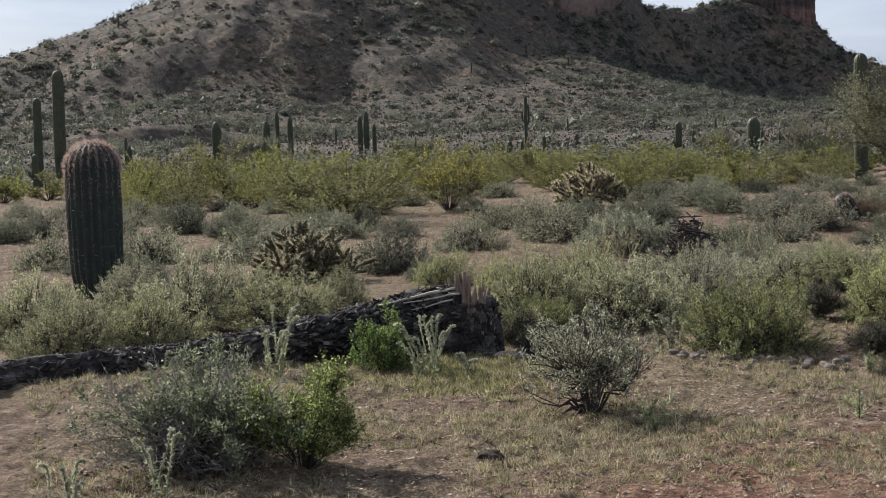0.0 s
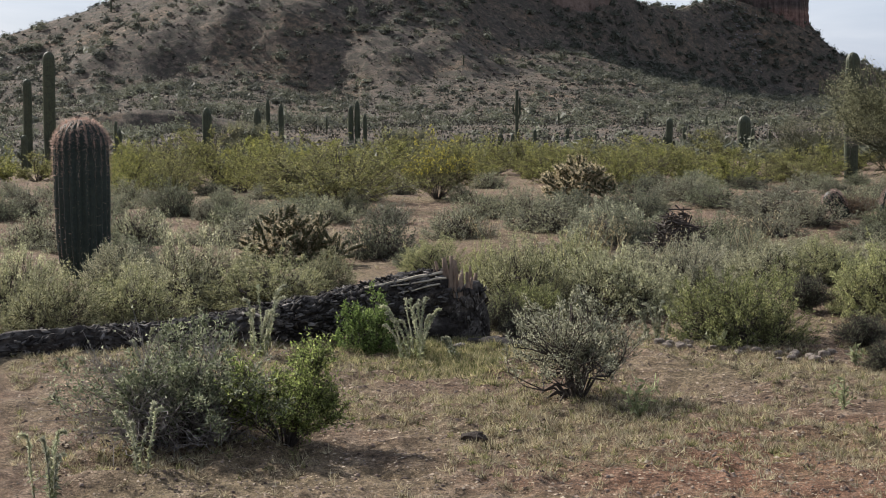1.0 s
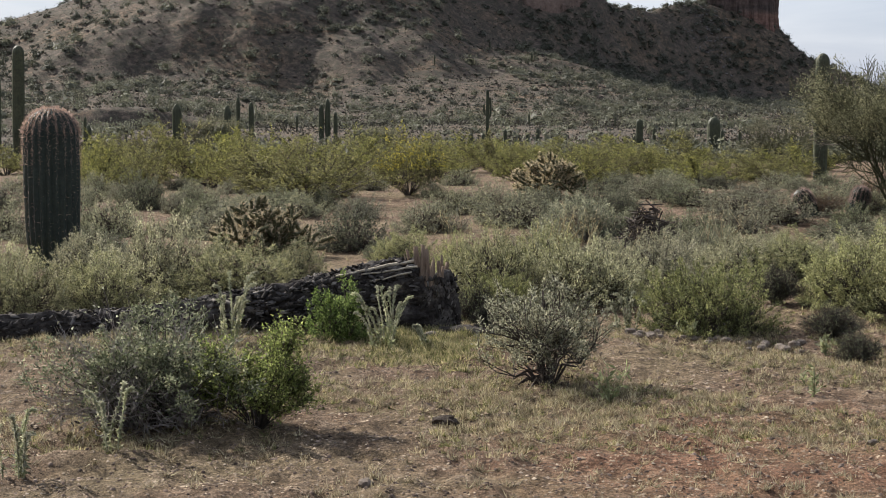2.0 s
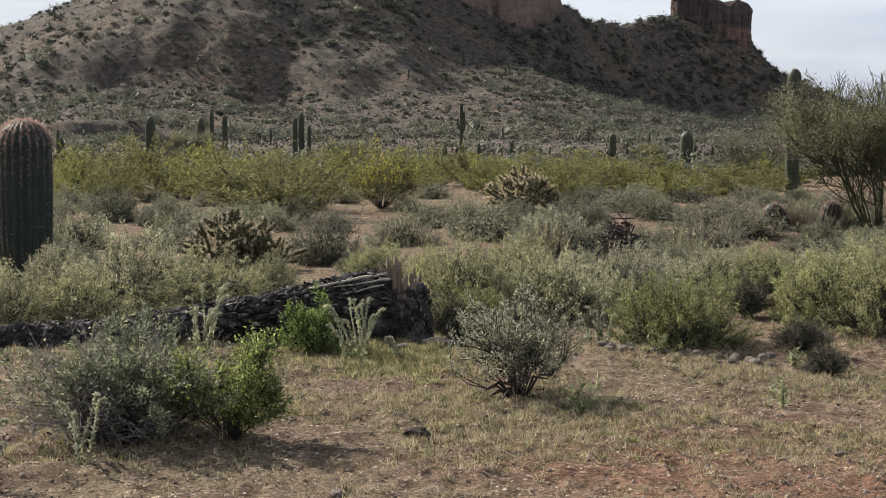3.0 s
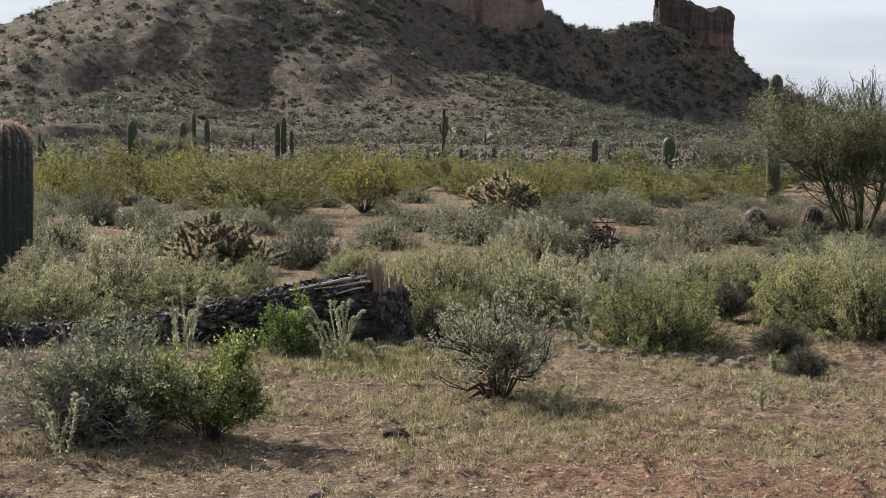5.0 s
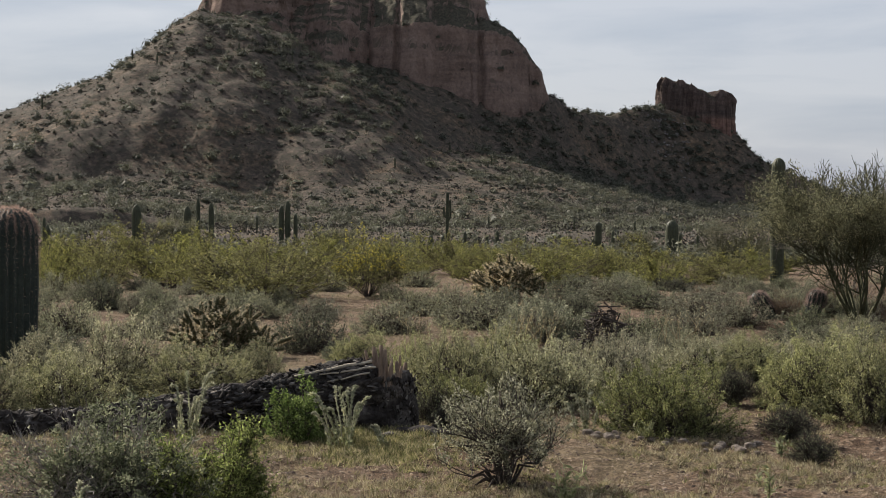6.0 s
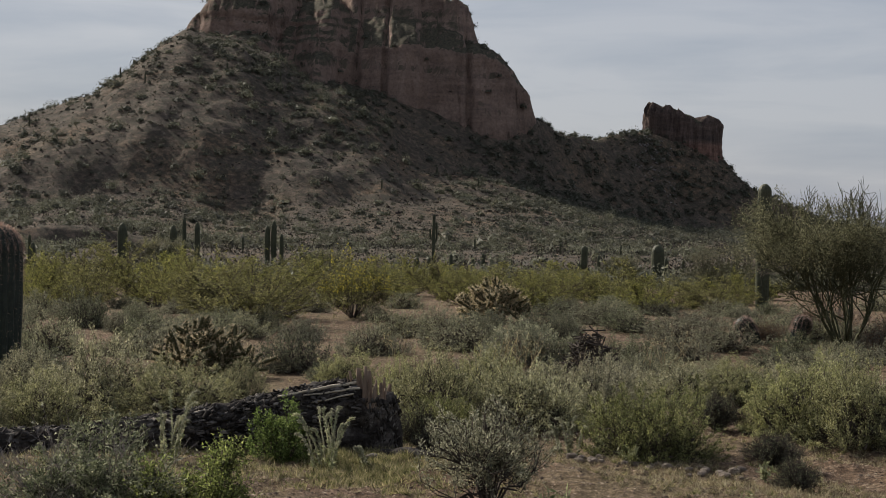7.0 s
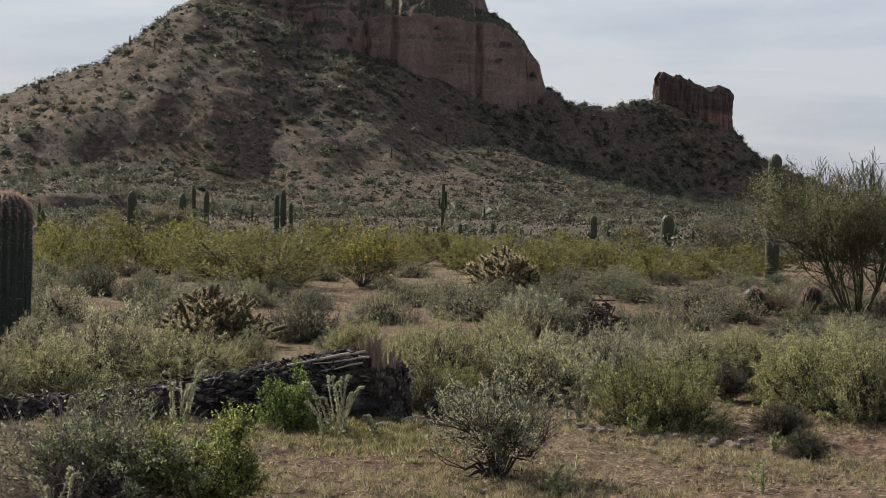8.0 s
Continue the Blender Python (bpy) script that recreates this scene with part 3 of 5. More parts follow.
def rock_summit():
    xs, ys = np.arange(-67, 30, 0.36), np.arange(358, 440, 0.30)
    X, Y = np.meshgrid(xs, ys)
    Z = massif(X, Y)
    T = height(X, Y)
    Z = np.where(Z > T, Z, T - 1.5)
    west = np.clip((-16 - X) / 8, 0.25, 1)
    ledge = west * (1.8 * vnoise(Z * 0.36 + X * 0.03, X * 0.05, 221) + 0.5 * vnoise(Z * 1.1, X * 0.08, 223)) + 0.3 * fbm(X * 0.7, Z * 0.2, 3, 225) - 0.6 * np.clip(1 - 6 * np.abs(vnoise(X * 0.22, Z * 0.04, 229)), 0, 1)
    V = np.stack([X + 0.3 * fbm(X * 0.8, Z * 0.5, 2, 227), Y - ledge, Z], -1).reshape(-1, 3)
    n, m = len(ys), len(xs)
    i, j = np.meshgrid(np.arange(n - 1), np.arange(m - 1), indexing="ij")
    F = np.stack([i * m + j, i * m + j + 1, (i + 1) * m + j + 1, (i + 1) * m + j], -1).reshape(-1, 4)
    keep = (Z > T).ravel()[F].any(1)
    return tagged(mesh_object("rock_cliff", V, F[keep], M["cliff"]), "stepped brown sandstone summit cliff crowning the hill", "cliff")


rock_summit()
mesa("rock_butte", "dark flat-topped reddish butte on the saddle ridge", "butte", (67.9, 455), 10.4, 6, 23,
     [(56.8, 37.2), (57.6, 39.2), (60, 38.4), (62, 38.9), (66, 37.6), (69, 36.2), (72, 34.9), (73.4, 34.6), (74.0, 36.2), (76, 36.0), (77.5, 35.0), (78.5, 35.2), (79, 34.2)], 171, taper=0.05, power=4.0, sides=200)


# ---- shrubs ----
def shrub_parts(seed, w, h, stems, twigs, leaves, leaf_len, leaf_w, stem_r, fill=0.35, clear=0.0, lobes=0.3, upright=0.5, low=0.22, base=0.05, shoot=0.35):
    """Stems that rise from one foot and fan out, twigs on them, leaves on the twigs, in a bush w wide and h high."""
    rng = np.random.default_rng(seed)
    th = rng.uniform(0, 2 * math.pi, stems)
    ph = np.arccos(rng.uniform(0.02, 1.0, stems))
    reach = rng.uniform(0.72, 1.0, stems) * (1 + lobes * fbm(np.cos(th) * 1.7 + 5, np.sin(th) * 1.7 + ph, 2, seed))
    tip = np.stack([np.cos(th) * np.sin(ph) * w / 2 * reach, np.sin(th) * np.sin(ph) * w / 2 * reach,
                    h * (low + (1 - low) * np.cos(ph)) * reach], 1)
    foot = np.stack([np.cos(th), np.sin(th), 0 * th], 1) * rng.uniform(0, base, (stems, 1)) * w
    ctrl = foot * 0.5 + tip * 0.45 + np.array([0, 0, upright * 0.35 * h]) + rng.normal(size=(stems, 3)) * 0.04 * w
    ts = np.linspace(0, 1, 5)
    pts = [(1 - t) ** 2 * foot + 2 * t * (1 - t) * ctrl + t * t * tip for t in ts]
    pieces = [tubes(pts[k], pts[k + 1], stem_r * (1 - 0.18 * k), stem_r * (1 - 0.18 * (k + 1))) for k in range(4)]
    si = np.repeat(np.arange(stems), twigs)
    t = (clear + (1 - clear) * rng.uniform(0, 1, len(si)) ** (fill + 0.3))[:, None]
    a = (1 - t) ** 2 * foot[si] + 2 * t * (1 - t) * ctrl[si] + t * t * tip[si]
    tang = unit(2 * (1 - t) * (ctrl[si] - foot[si]) + 2 * t * (tip[si] - ctrl[si]))
    d = unit(tang * 0.7 + rng.normal(size=a.shape) * 0.7 + np.array([0, 0, shoot]))
    ln = 0.17 * (w + h) / 2 * rng.uniform(0.5, 1.3, (len(si), 1))
    b = a + d * ln
    b[:, 2] = np.maximum(b[:, 2], 0.03 * h)
    pieces.append(tubes(a, b, stem_r * 0.38, stem_r * 0.2))
    li = np.repeat(np.arange(len(a)), leaves)
    u = rng.uniform(0.15, 1.05, (len(li), 1))
    p = a[li] + (b - a)[li] * u + rng.normal(size=(len(li), 3)) * leaf_len * 0.35
    p[:, 2] = np.maximum(p[:, 2], 0.01)
    return join(pieces), blades(rng, p, leaf_len, leaf_w, 0.35, d[li] * 0.6, 1.0, True), p


def mound_parts(seed, h, shoots, per, leaf_len, leaf_w, stem_r, stems=26, floor=0.06, deep=0.45, lobes=0.28, rise=0.8, shoot_len=0.2, sleeve=0.013, base=0.12, flat=1.0, thatch=1000):
    """A rounded bush one metre wide: stems from one foot that branch into many leafy upright shoots."""
    rng = np.random.default_rng(seed)

    def dome(n):
        th, cz = rng.uniform(0, 2 * math.pi, n), rng.uniform(0.0, 1.0, n) ** flat
        sn = np.sqrt(1 - cz * cz)
        return np.stack([np.cos(th) * sn, np.sin(th) * sn, cz], 1)

    size = np.array([0.5, 0.5, h])
    d0 = dome(shoots)
    rad = 1 + lobes * fbm(d0[:, 0] * 2.3 + seed, d0[:, 1] * 2.3 + d0[:, 2] * 1.7, 3, seed)
    layer = 1 - deep * rng.uniform(0, 1, shoots) ** 1.8
    tip = d0 * size * (rad * layer)[:, None]
    tip[:, 2] = floor * h + (1 - floor) * tip[:, 2] + rng.normal(size=shoots) * 0.025
    tip[:, 2] = np.maximum(tip[:, 2], 0.03)
    d = unit(d0 * np.array([0.8, 0.8, 0.4]) + np.array([0, 0, rise]) + rng.normal(size=(shoots, 3)) * 0.28)
    root = tip - d * shoot_len * rng.uniform(0.6, 1.35, (shoots, 1))
    root[:, 2] = np.maximum(root[:, 2], 0.015)
    ends = dome(stems) * size * rng.uniform(0.4, 0.62, (stems, 1))
    foot = np.concatenate([ends[:, :2] * base / 0.3, np.zeros((stems, 1))], 1)
    knee = foot * 0.4 + ends * 0.5 + np.array([0, 0, 0.10 * h]) + rng.normal(size=(stems, 3)) * 0.02
    near = np.argmin(((root[:, None] - ends[None]) ** 2).sum(-1), 1)
    fork = ends[near]
    bow = (fork + root) / 2 + rng.normal(size=(shoots, 3)) * 0.02
    bow[:, 2] = np.maximum(bow[:, 2], 0.01)
    wood = join([tubes(foot, knee, stem_r, stem_r * 0.85), tubes(knee, ends, stem_r * 0.85, stem_r * 0.65),
                 tubes(fork, bow, stem_r * 0.5, stem_r * 0.4), tubes(bow, root, stem_r * 0.4, stem_r * 0.32), tubes(root, tip, stem_r * 0.32, stem_r * 0.15)])
    # dead thatch in the heart of the bush, added to darken its inside
    c = dome(thatch) * size * rng.uniform(0.1, 0.72, (thatch, 1))
    c[:, 2] = np.maximum(c[:, 2] * 0.9, 0.01)
    heart = blades(rng, c, 0.07, 0.016, 0.3, c * 2, 0.8)
    wood = join([wood, heart])
    i = np.repeat(np.arange(shoots), per)
    t = rng.uniform(0.0, 1.05, (len(i), 1)) ** 0.8
    off = rng.normal(size=(len(i), 3))
    p = root[i] + (tip - root)[i] * t + off * sleeve * (1.15 - 0.6 * t)
    p[:, 2] = np.maximum(p[:, 2], 0.008)
    return wood, blades(rng, p, leaf_len, leaf_w, 0.2, d[i] * 0.9 + off * 0.5, 0.7, True), tip


def make_mound(name, label, stem_mat, leaf_mat, seed, group, dims, **kw):
    ob = thing(name, label, "shrub", (0, 0, 0), group)
    st, lf, p = mound_parts(seed, dims, **kw)
    mesh_object("stem", *st, M[stem_mat], ob)
    mesh_object("foliage", *lf, M[leaf_mat], ob)
    return {"ob": ob, "dims": dims, "used": False, "pts": p}


def make_shrub(name, label, stem_mat, leaf_mat, seed, group, dims, **kw):
    """A bush one metre wide and dims high per metre, to be copied."""
    ob = thing(name, label, "shrub", (0, 0, 0), group)
    st, lf, p = shrub_parts(seed, 1.0, dims, **kw)
    mesh_object("stem", *st, M[stem_mat], ob)
    mesh_object("foliage", *lf, M[leaf_mat], ob)
    return ob, p


place_rng = random.Random(11)


def stand(ob, x, y, w, h, dims, first, turn=None, sink=0.01):
    """Puts a bush (or a copy of it) at x, y, w wide and h high."""
    rz = place_rng.uniform(0, 2 * math.pi) if turn is None else turn
    m = Matrix.Translation((x, y, ground_at(x, y) - sink)) @ Matrix.Rotation(rz, 4, "Z") @ Matrix.Diagonal((w, w, h / dims, 1))
    if first:
        ob.matrix_basis = m
        return ob
    ob.scale = (1, 1, 1)
    return copy_thing(ob, m)


def plant_all(protos, spots, extra=1.0, tall=1.0):
    """protos: list of (object, dims, used); spots: x, y, w, h."""
    for i, (x, y, w, h) in enumerate(spots):
        h = h * tall
        p = protos[i % len(protos)]
        if not p["used"]:
            p["used"] = True
            p["home"] = stand(p["ob"], x, y, w * extra, h * extra, p["dims"], True)
        else:
            rz = place_rng.uniform(0, 2 * math.pi)
            m = Matrix.Translation((x, y, ground_at(x, y) - 0.01)) @ Matrix.Rotation(rz, 4, "Z") @ Matrix.Diagonal((w * extra, w * extra, h * extra / p["dims"], 1))
            c = copy_thing(p["ob"], Matrix())
            c.matrix_basis = m


def proto(*args, **kw):
    ob, pts = make_shrub(*args, **kw)
    return {"ob": ob, "dims": args[6], "used": False, "pts": pts}


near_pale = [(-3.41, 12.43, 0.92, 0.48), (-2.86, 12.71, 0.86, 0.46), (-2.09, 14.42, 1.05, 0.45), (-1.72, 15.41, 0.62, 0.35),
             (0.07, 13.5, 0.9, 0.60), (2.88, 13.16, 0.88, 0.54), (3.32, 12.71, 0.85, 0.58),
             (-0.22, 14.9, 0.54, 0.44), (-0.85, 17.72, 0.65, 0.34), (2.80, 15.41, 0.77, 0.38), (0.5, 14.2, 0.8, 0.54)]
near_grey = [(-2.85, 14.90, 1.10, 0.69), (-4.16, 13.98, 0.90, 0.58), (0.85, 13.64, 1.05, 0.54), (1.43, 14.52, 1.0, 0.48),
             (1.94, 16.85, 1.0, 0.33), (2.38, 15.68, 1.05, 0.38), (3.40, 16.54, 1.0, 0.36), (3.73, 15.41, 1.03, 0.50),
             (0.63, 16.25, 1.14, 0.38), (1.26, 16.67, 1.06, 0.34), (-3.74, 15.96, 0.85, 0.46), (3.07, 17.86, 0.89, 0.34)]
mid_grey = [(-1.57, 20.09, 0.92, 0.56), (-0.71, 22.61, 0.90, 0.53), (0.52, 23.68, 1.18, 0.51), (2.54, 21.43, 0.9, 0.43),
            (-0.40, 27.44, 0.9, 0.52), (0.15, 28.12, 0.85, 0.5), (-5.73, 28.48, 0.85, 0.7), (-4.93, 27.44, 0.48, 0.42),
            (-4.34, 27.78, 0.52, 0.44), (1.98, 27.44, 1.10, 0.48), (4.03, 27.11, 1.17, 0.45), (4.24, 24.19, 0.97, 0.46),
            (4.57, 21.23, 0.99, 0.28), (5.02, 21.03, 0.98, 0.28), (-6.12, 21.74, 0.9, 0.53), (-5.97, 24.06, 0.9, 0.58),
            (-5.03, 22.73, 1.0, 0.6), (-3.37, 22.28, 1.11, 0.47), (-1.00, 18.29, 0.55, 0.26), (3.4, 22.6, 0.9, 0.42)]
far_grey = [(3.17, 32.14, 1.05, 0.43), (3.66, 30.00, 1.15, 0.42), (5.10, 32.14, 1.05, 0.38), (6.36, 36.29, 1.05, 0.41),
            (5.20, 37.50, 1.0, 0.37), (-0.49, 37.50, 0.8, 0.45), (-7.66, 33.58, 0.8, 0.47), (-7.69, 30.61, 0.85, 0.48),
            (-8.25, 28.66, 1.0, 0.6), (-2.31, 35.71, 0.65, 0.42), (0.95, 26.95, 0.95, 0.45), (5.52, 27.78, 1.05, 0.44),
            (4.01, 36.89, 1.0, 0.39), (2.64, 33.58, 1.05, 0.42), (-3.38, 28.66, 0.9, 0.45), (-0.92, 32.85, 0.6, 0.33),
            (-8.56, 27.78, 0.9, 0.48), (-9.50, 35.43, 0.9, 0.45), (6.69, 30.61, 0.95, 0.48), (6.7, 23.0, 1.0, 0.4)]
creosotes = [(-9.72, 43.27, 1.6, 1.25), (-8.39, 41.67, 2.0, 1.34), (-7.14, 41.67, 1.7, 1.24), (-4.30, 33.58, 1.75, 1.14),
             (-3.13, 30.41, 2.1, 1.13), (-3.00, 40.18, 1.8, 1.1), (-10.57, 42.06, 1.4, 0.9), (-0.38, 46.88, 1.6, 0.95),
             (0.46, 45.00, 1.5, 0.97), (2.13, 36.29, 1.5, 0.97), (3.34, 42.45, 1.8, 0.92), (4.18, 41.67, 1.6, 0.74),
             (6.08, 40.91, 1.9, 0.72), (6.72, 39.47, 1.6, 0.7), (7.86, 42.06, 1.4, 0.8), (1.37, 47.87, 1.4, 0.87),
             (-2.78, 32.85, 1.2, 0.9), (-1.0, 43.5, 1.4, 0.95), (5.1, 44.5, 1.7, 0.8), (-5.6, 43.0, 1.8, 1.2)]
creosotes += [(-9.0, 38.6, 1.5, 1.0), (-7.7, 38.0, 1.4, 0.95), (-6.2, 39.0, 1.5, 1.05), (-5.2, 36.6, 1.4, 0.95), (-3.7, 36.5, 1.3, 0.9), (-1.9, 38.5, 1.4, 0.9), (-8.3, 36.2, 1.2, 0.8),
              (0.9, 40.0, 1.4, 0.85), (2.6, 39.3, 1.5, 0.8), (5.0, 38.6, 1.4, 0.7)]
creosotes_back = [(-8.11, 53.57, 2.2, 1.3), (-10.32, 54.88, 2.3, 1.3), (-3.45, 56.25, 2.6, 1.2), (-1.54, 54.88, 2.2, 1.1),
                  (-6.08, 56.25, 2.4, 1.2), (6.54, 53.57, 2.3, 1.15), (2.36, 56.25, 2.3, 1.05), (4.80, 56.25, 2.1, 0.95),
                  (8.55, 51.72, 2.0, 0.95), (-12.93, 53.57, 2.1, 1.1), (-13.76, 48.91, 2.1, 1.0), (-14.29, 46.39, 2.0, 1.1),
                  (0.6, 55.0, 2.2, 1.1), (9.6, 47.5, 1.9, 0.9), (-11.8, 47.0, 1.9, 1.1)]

G1, G2 = "bursage bushes on the flat", "creosote bushes on the flat"
dense = dict(shoots=390, per=72, leaf_len=0.0165, leaf_w=0.0085, stem_r=0.006, thatch=800)
pale = [make_mound("brittlebush", "pale yellow-green leafy desert bush on bare soil", "dark_twig", "pale_leaf", 201 + k, G1, 0.62, **dense) for k in range(3)]
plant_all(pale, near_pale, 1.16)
olive = make_mound("brittlebush", "dense olive-green bush behind the row of stones", "dark_twig", "olive_leaf", 215, G1, 0.56, **dense)
plant_all([olive], [(1.60, 12.05, 1.08, 0.58), (0.12, 12.95, 0.7, 0.42)])
grey = [make_mound("bursage_bush", "grey-green twiggy rounded desert bush", "dark_twig", "grey_leaf", 221 + k, G1, 0.55, **dense) for k in range(3)]
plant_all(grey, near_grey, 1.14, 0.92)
loose = dict(shoots=190, per=34, leaf_len=0.024, leaf_w=0.0135, stem_r=0.008, sleeve=0.018, shoot_len=0.24, thatch=500)
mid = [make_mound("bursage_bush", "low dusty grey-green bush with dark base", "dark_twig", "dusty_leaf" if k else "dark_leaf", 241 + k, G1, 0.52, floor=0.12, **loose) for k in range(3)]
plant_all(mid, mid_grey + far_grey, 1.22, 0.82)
fill_rng = random.Random(29)
fill_spots = []
for k in range(46):
    y = 17.5 + 24 * (k + fill_rng.random()) / 46
    q = fill_rng.uniform(0.03, 0.27) if k % 3 else fill_rng.uniform(-0.30, -0.09)
    if 0.16 < q < 0.25 and y < 29:
        continue
    fill_spots.append((q * y, y, fill_rng.uniform(0.6, 1.15), fill_rng.uniform(0.3, 0.5)))
for k in range(20):
    y = 25 + 13 * (k + fill_rng.random()) / 20
    q = fill_rng.uniform(-0.27, -0.13) if k % 2 else fill_rng.uniform(-0.14, -0.065)
    fill_spots.append((q * y, y, fill_rng.uniform(0.7, 1.1), fill_rng.uniform(0.35, 0.55)))
fill_spots += [(5.5, 22.4, 0.9, 0.42), (6.25, 22.2, 1.0, 0.45), (5.2, 23.9, 0.8, 0.36), (6.0, 25.6, 1.0, 0.5), (6.9, 25.0, 1.0, 0.55)]
plant_all(mid, fill_spots, 1.05, 0.85)
silver = make_mound("bursage_bush", "pale silvery bush between green bushes", "twig", "silver_leaf", 251, G1, 0.5, **dense)
plant_all([silver], [(1.20, 21.2, 1.3, 0.62)])
open_bush = dict(stems=46, twigs=13, leaves=27, leaf_len=0.018, leaf_w=0.0105, stem_r=0.0055, clear=0.38, fill=0.35, upright=0.1, low=0.3, lobes=0.6)
creo = [proto("creosote_bush", "yellow-green creosote bush on dark bare stems", "dark_twig", "creosote_leaf", 261 + k, G2, 0.66, **open_bush) for k in range(3)]
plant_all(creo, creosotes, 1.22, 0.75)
plain_bush = dict(open_bush, stems=34, twigs=10, leaves=18, leaf_len=0.028, leaf_w=0.017)
creo = [proto("creosote_bush", "olive creosote bush at the back of the flat", "dark_twig", "creosote_leaf", 266 + k, G2, 0.6, **plain_bush) for k in range(2)]
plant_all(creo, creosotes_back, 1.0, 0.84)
bloom = proto("creosote_bush", "creosote bush covered with yellow flowers", "dark_twig", "creosote_leaf", 271, G2, 0.85, **open_bush)
rngf = np.random.default_rng(5)
tops = bloom["pts"][bloom["pts"][:, 2] > 0.35]
mesh_object("blossom", *blades(rngf, tops[rngf.choice(len(tops), 1300)], 0.026, 0.022, 0.5), M["flower"], bloom["ob"], "small yellow flowers")
plant_all([bloom], [(-1.44, 33.58, 1.45, 1.27)])

# far flat: bushes nobody could count, out to the foot of the hill
def scatter_scrub(name, label, count, seed, mat, xr, rr, size, per, leaf, keep, core=0.5):
    rng = np.random.default_rng(seed)
    n = count * 4
    r = np.exp(rng.uniform(math.log(rr[0]), math.log(rr[1]), n)) if rr[0] < 99 else rng.uniform(rr[0], rr[1], n)
    a = rng.uniform(xr[0], xr[1], n)
    x, y = r * np.sin(a), r * np.cos(a)
    ok = np.nonzero(keep(x, y) > rng.uniform(0, 1, n))[0][:count]
    count = len(ok)
    x, y = x[ok], y[ok]
    z = height(x, y)
    if rr[1] > 350:
        # few bushes find a hold on the bare rock
        bare = (massif(x, y) > z) & (rng.uniform(0, 1, count) > 0.22)
        x, y, z = x[~bare], y[~bare], z[~bare]
        count = len(x)
        z = np.maximum(z, massif(x, y))
    pts = np.stack([x, y, z], 1)
    scl = size * np.exp(np.clip(rng.normal(size=count), -1.6, 1.5) * 0.36)
    # a lumpy inner clump, so that light does not pass, and loose leaves round it
    ring = [(math.cos(q * 2 * math.pi / 7), math.sin(q * 2 * math.pi / 7)) for q in range(7)]
    dome = np.array([(c, s_, -0.05) for c, s_ in ring] + [(0.8 * c, 0.8 * s_, 0.55) for c, s_ in ring] + [(0, 0, 0.85)])
    tri = [(q, (q + 1) % 7, 7 + q) for q in range(7)] + [((q + 1) % 7, 7 + (q + 1) % 7, 7 + q) for q in range(7)] + [(7 + q, 7 + (q + 1) % 7, 14) for q in range(7)]
    turn = rng.uniform(0, 6.28, count)
    squash = rng.uniform(0.7, 1.25, (count, 1, 3))
    body = dome[None] * rng.uniform(0.55, 1.25, (count, 15, 1)) * squash * scl[:, None, None] * core
    cs, sn = np.cos(turn)[:, None], np.sin(turn)[:, None]
    body = np.stack([body[..., 0] * cs - body[..., 1] * sn, body[..., 0] * sn + body[..., 1] * cs, body[..., 2]], -1) + pts[:, None]
    body = body[:, np.array(tri)] + rng.normal(size=(count, len(tri), 1, 3)) * 0.05 * scl[:, None, None, None]
    body_f = np.arange(count * len(tri) * 3).reshape(-1, 3)
    i = np.repeat(np.arange(count), per)
    d = unit(rng.normal(size=(len(i), 3)))
    d[:, 2] = np.abs(d[:, 2])
    rad = rng.uniform(0.6, 1.0, (len(i), 1)) ** 0.5
    p = pts[i] + d * rad * squash[i, 0] * scl[i][:, None] * np.array([0.62, 0.62, 0.58])
    v, f = blades(rng, p, 1.0, 0.95, 0.5, None, 1.0, True)
    v = v.reshape(-1, 3, 3)
    c = v[:, :1]
    v = (c + (v - c) * (leaf * scl[i])[:, None, None]).reshape(-1, 3)
    v, f = join([(body.reshape(-1, 3), body_f), (v, f)]) if core else (v, f)
    return tagged(mesh_object(name, v, f, M[mat]), label, "scrub", kind="stuff")


def on_slope(x, y):
    return 0.62 + 0.6 * vnoise(x * 0.05, y * 0.05, 77)


def anywhere(x, y):
    return np.ones_like(x)


scatter_scrub("hillside_scrub", "scattered olive desert scrub on the stony hill", 6000, 301, "hill_leaf", (-0.33, 0.31), (262, 465), 1.15, 26, 0.17, on_slope, 0.46)
scatter_scrub("hillside_scrub", "dark bushes crowding the steep slope below the cliffs", 2600, 310, "hill_leaf", (-0.13, 0.26), (345, 462), 1.6, 34, 0.14, on_slope, 0.46)
scatter_scrub("hillside_scrub", "small dry tufts dotting the stony hillside", 20000, 302, "tuft", (-0.33, 0.31), (225, 460), 0.5, 5, 0.42, anywhere, 0.0)
scatter_scrub("hillside_rocks", "loose brown boulders scattered over the hillside", 4500, 307, "hill_stone", (-0.33, 0.31), (225, 460), 0.42, 1, 0.3, anywhere, 0.6)
scatter_scrub("toe_slope_scrub", "pale olive bushes scattered on the gentle toe slope", 300, 305, "slope_leaf", (-0.33, 0.31), (110, 290), 1.6, 120, 0.085, on_slope, 0.40)
scatter_scrub("hillside_scrub", "rounded olive bushes on the lower hill", 680, 308, "slope_leaf", (-0.33, 0.31), (225, 372), 1.9, 110, 0.085, on_slope, 0.42)
scatter_scrub("hillside_rocks", "pale broken boulders below the butte", 170, 309, "pale_stone", (0.118, 0.146), (432, 450), 0.55, 1, 0.3, anywhere, 0.6)
scatter_scrub("toe_slope_scrub", "tiny dark tufts on the stony toe slope", 13000, 306, "tuft", (-0.33, 0.31), (100, 300), 0.42, 6, 0.38, anywhere, 0.0)
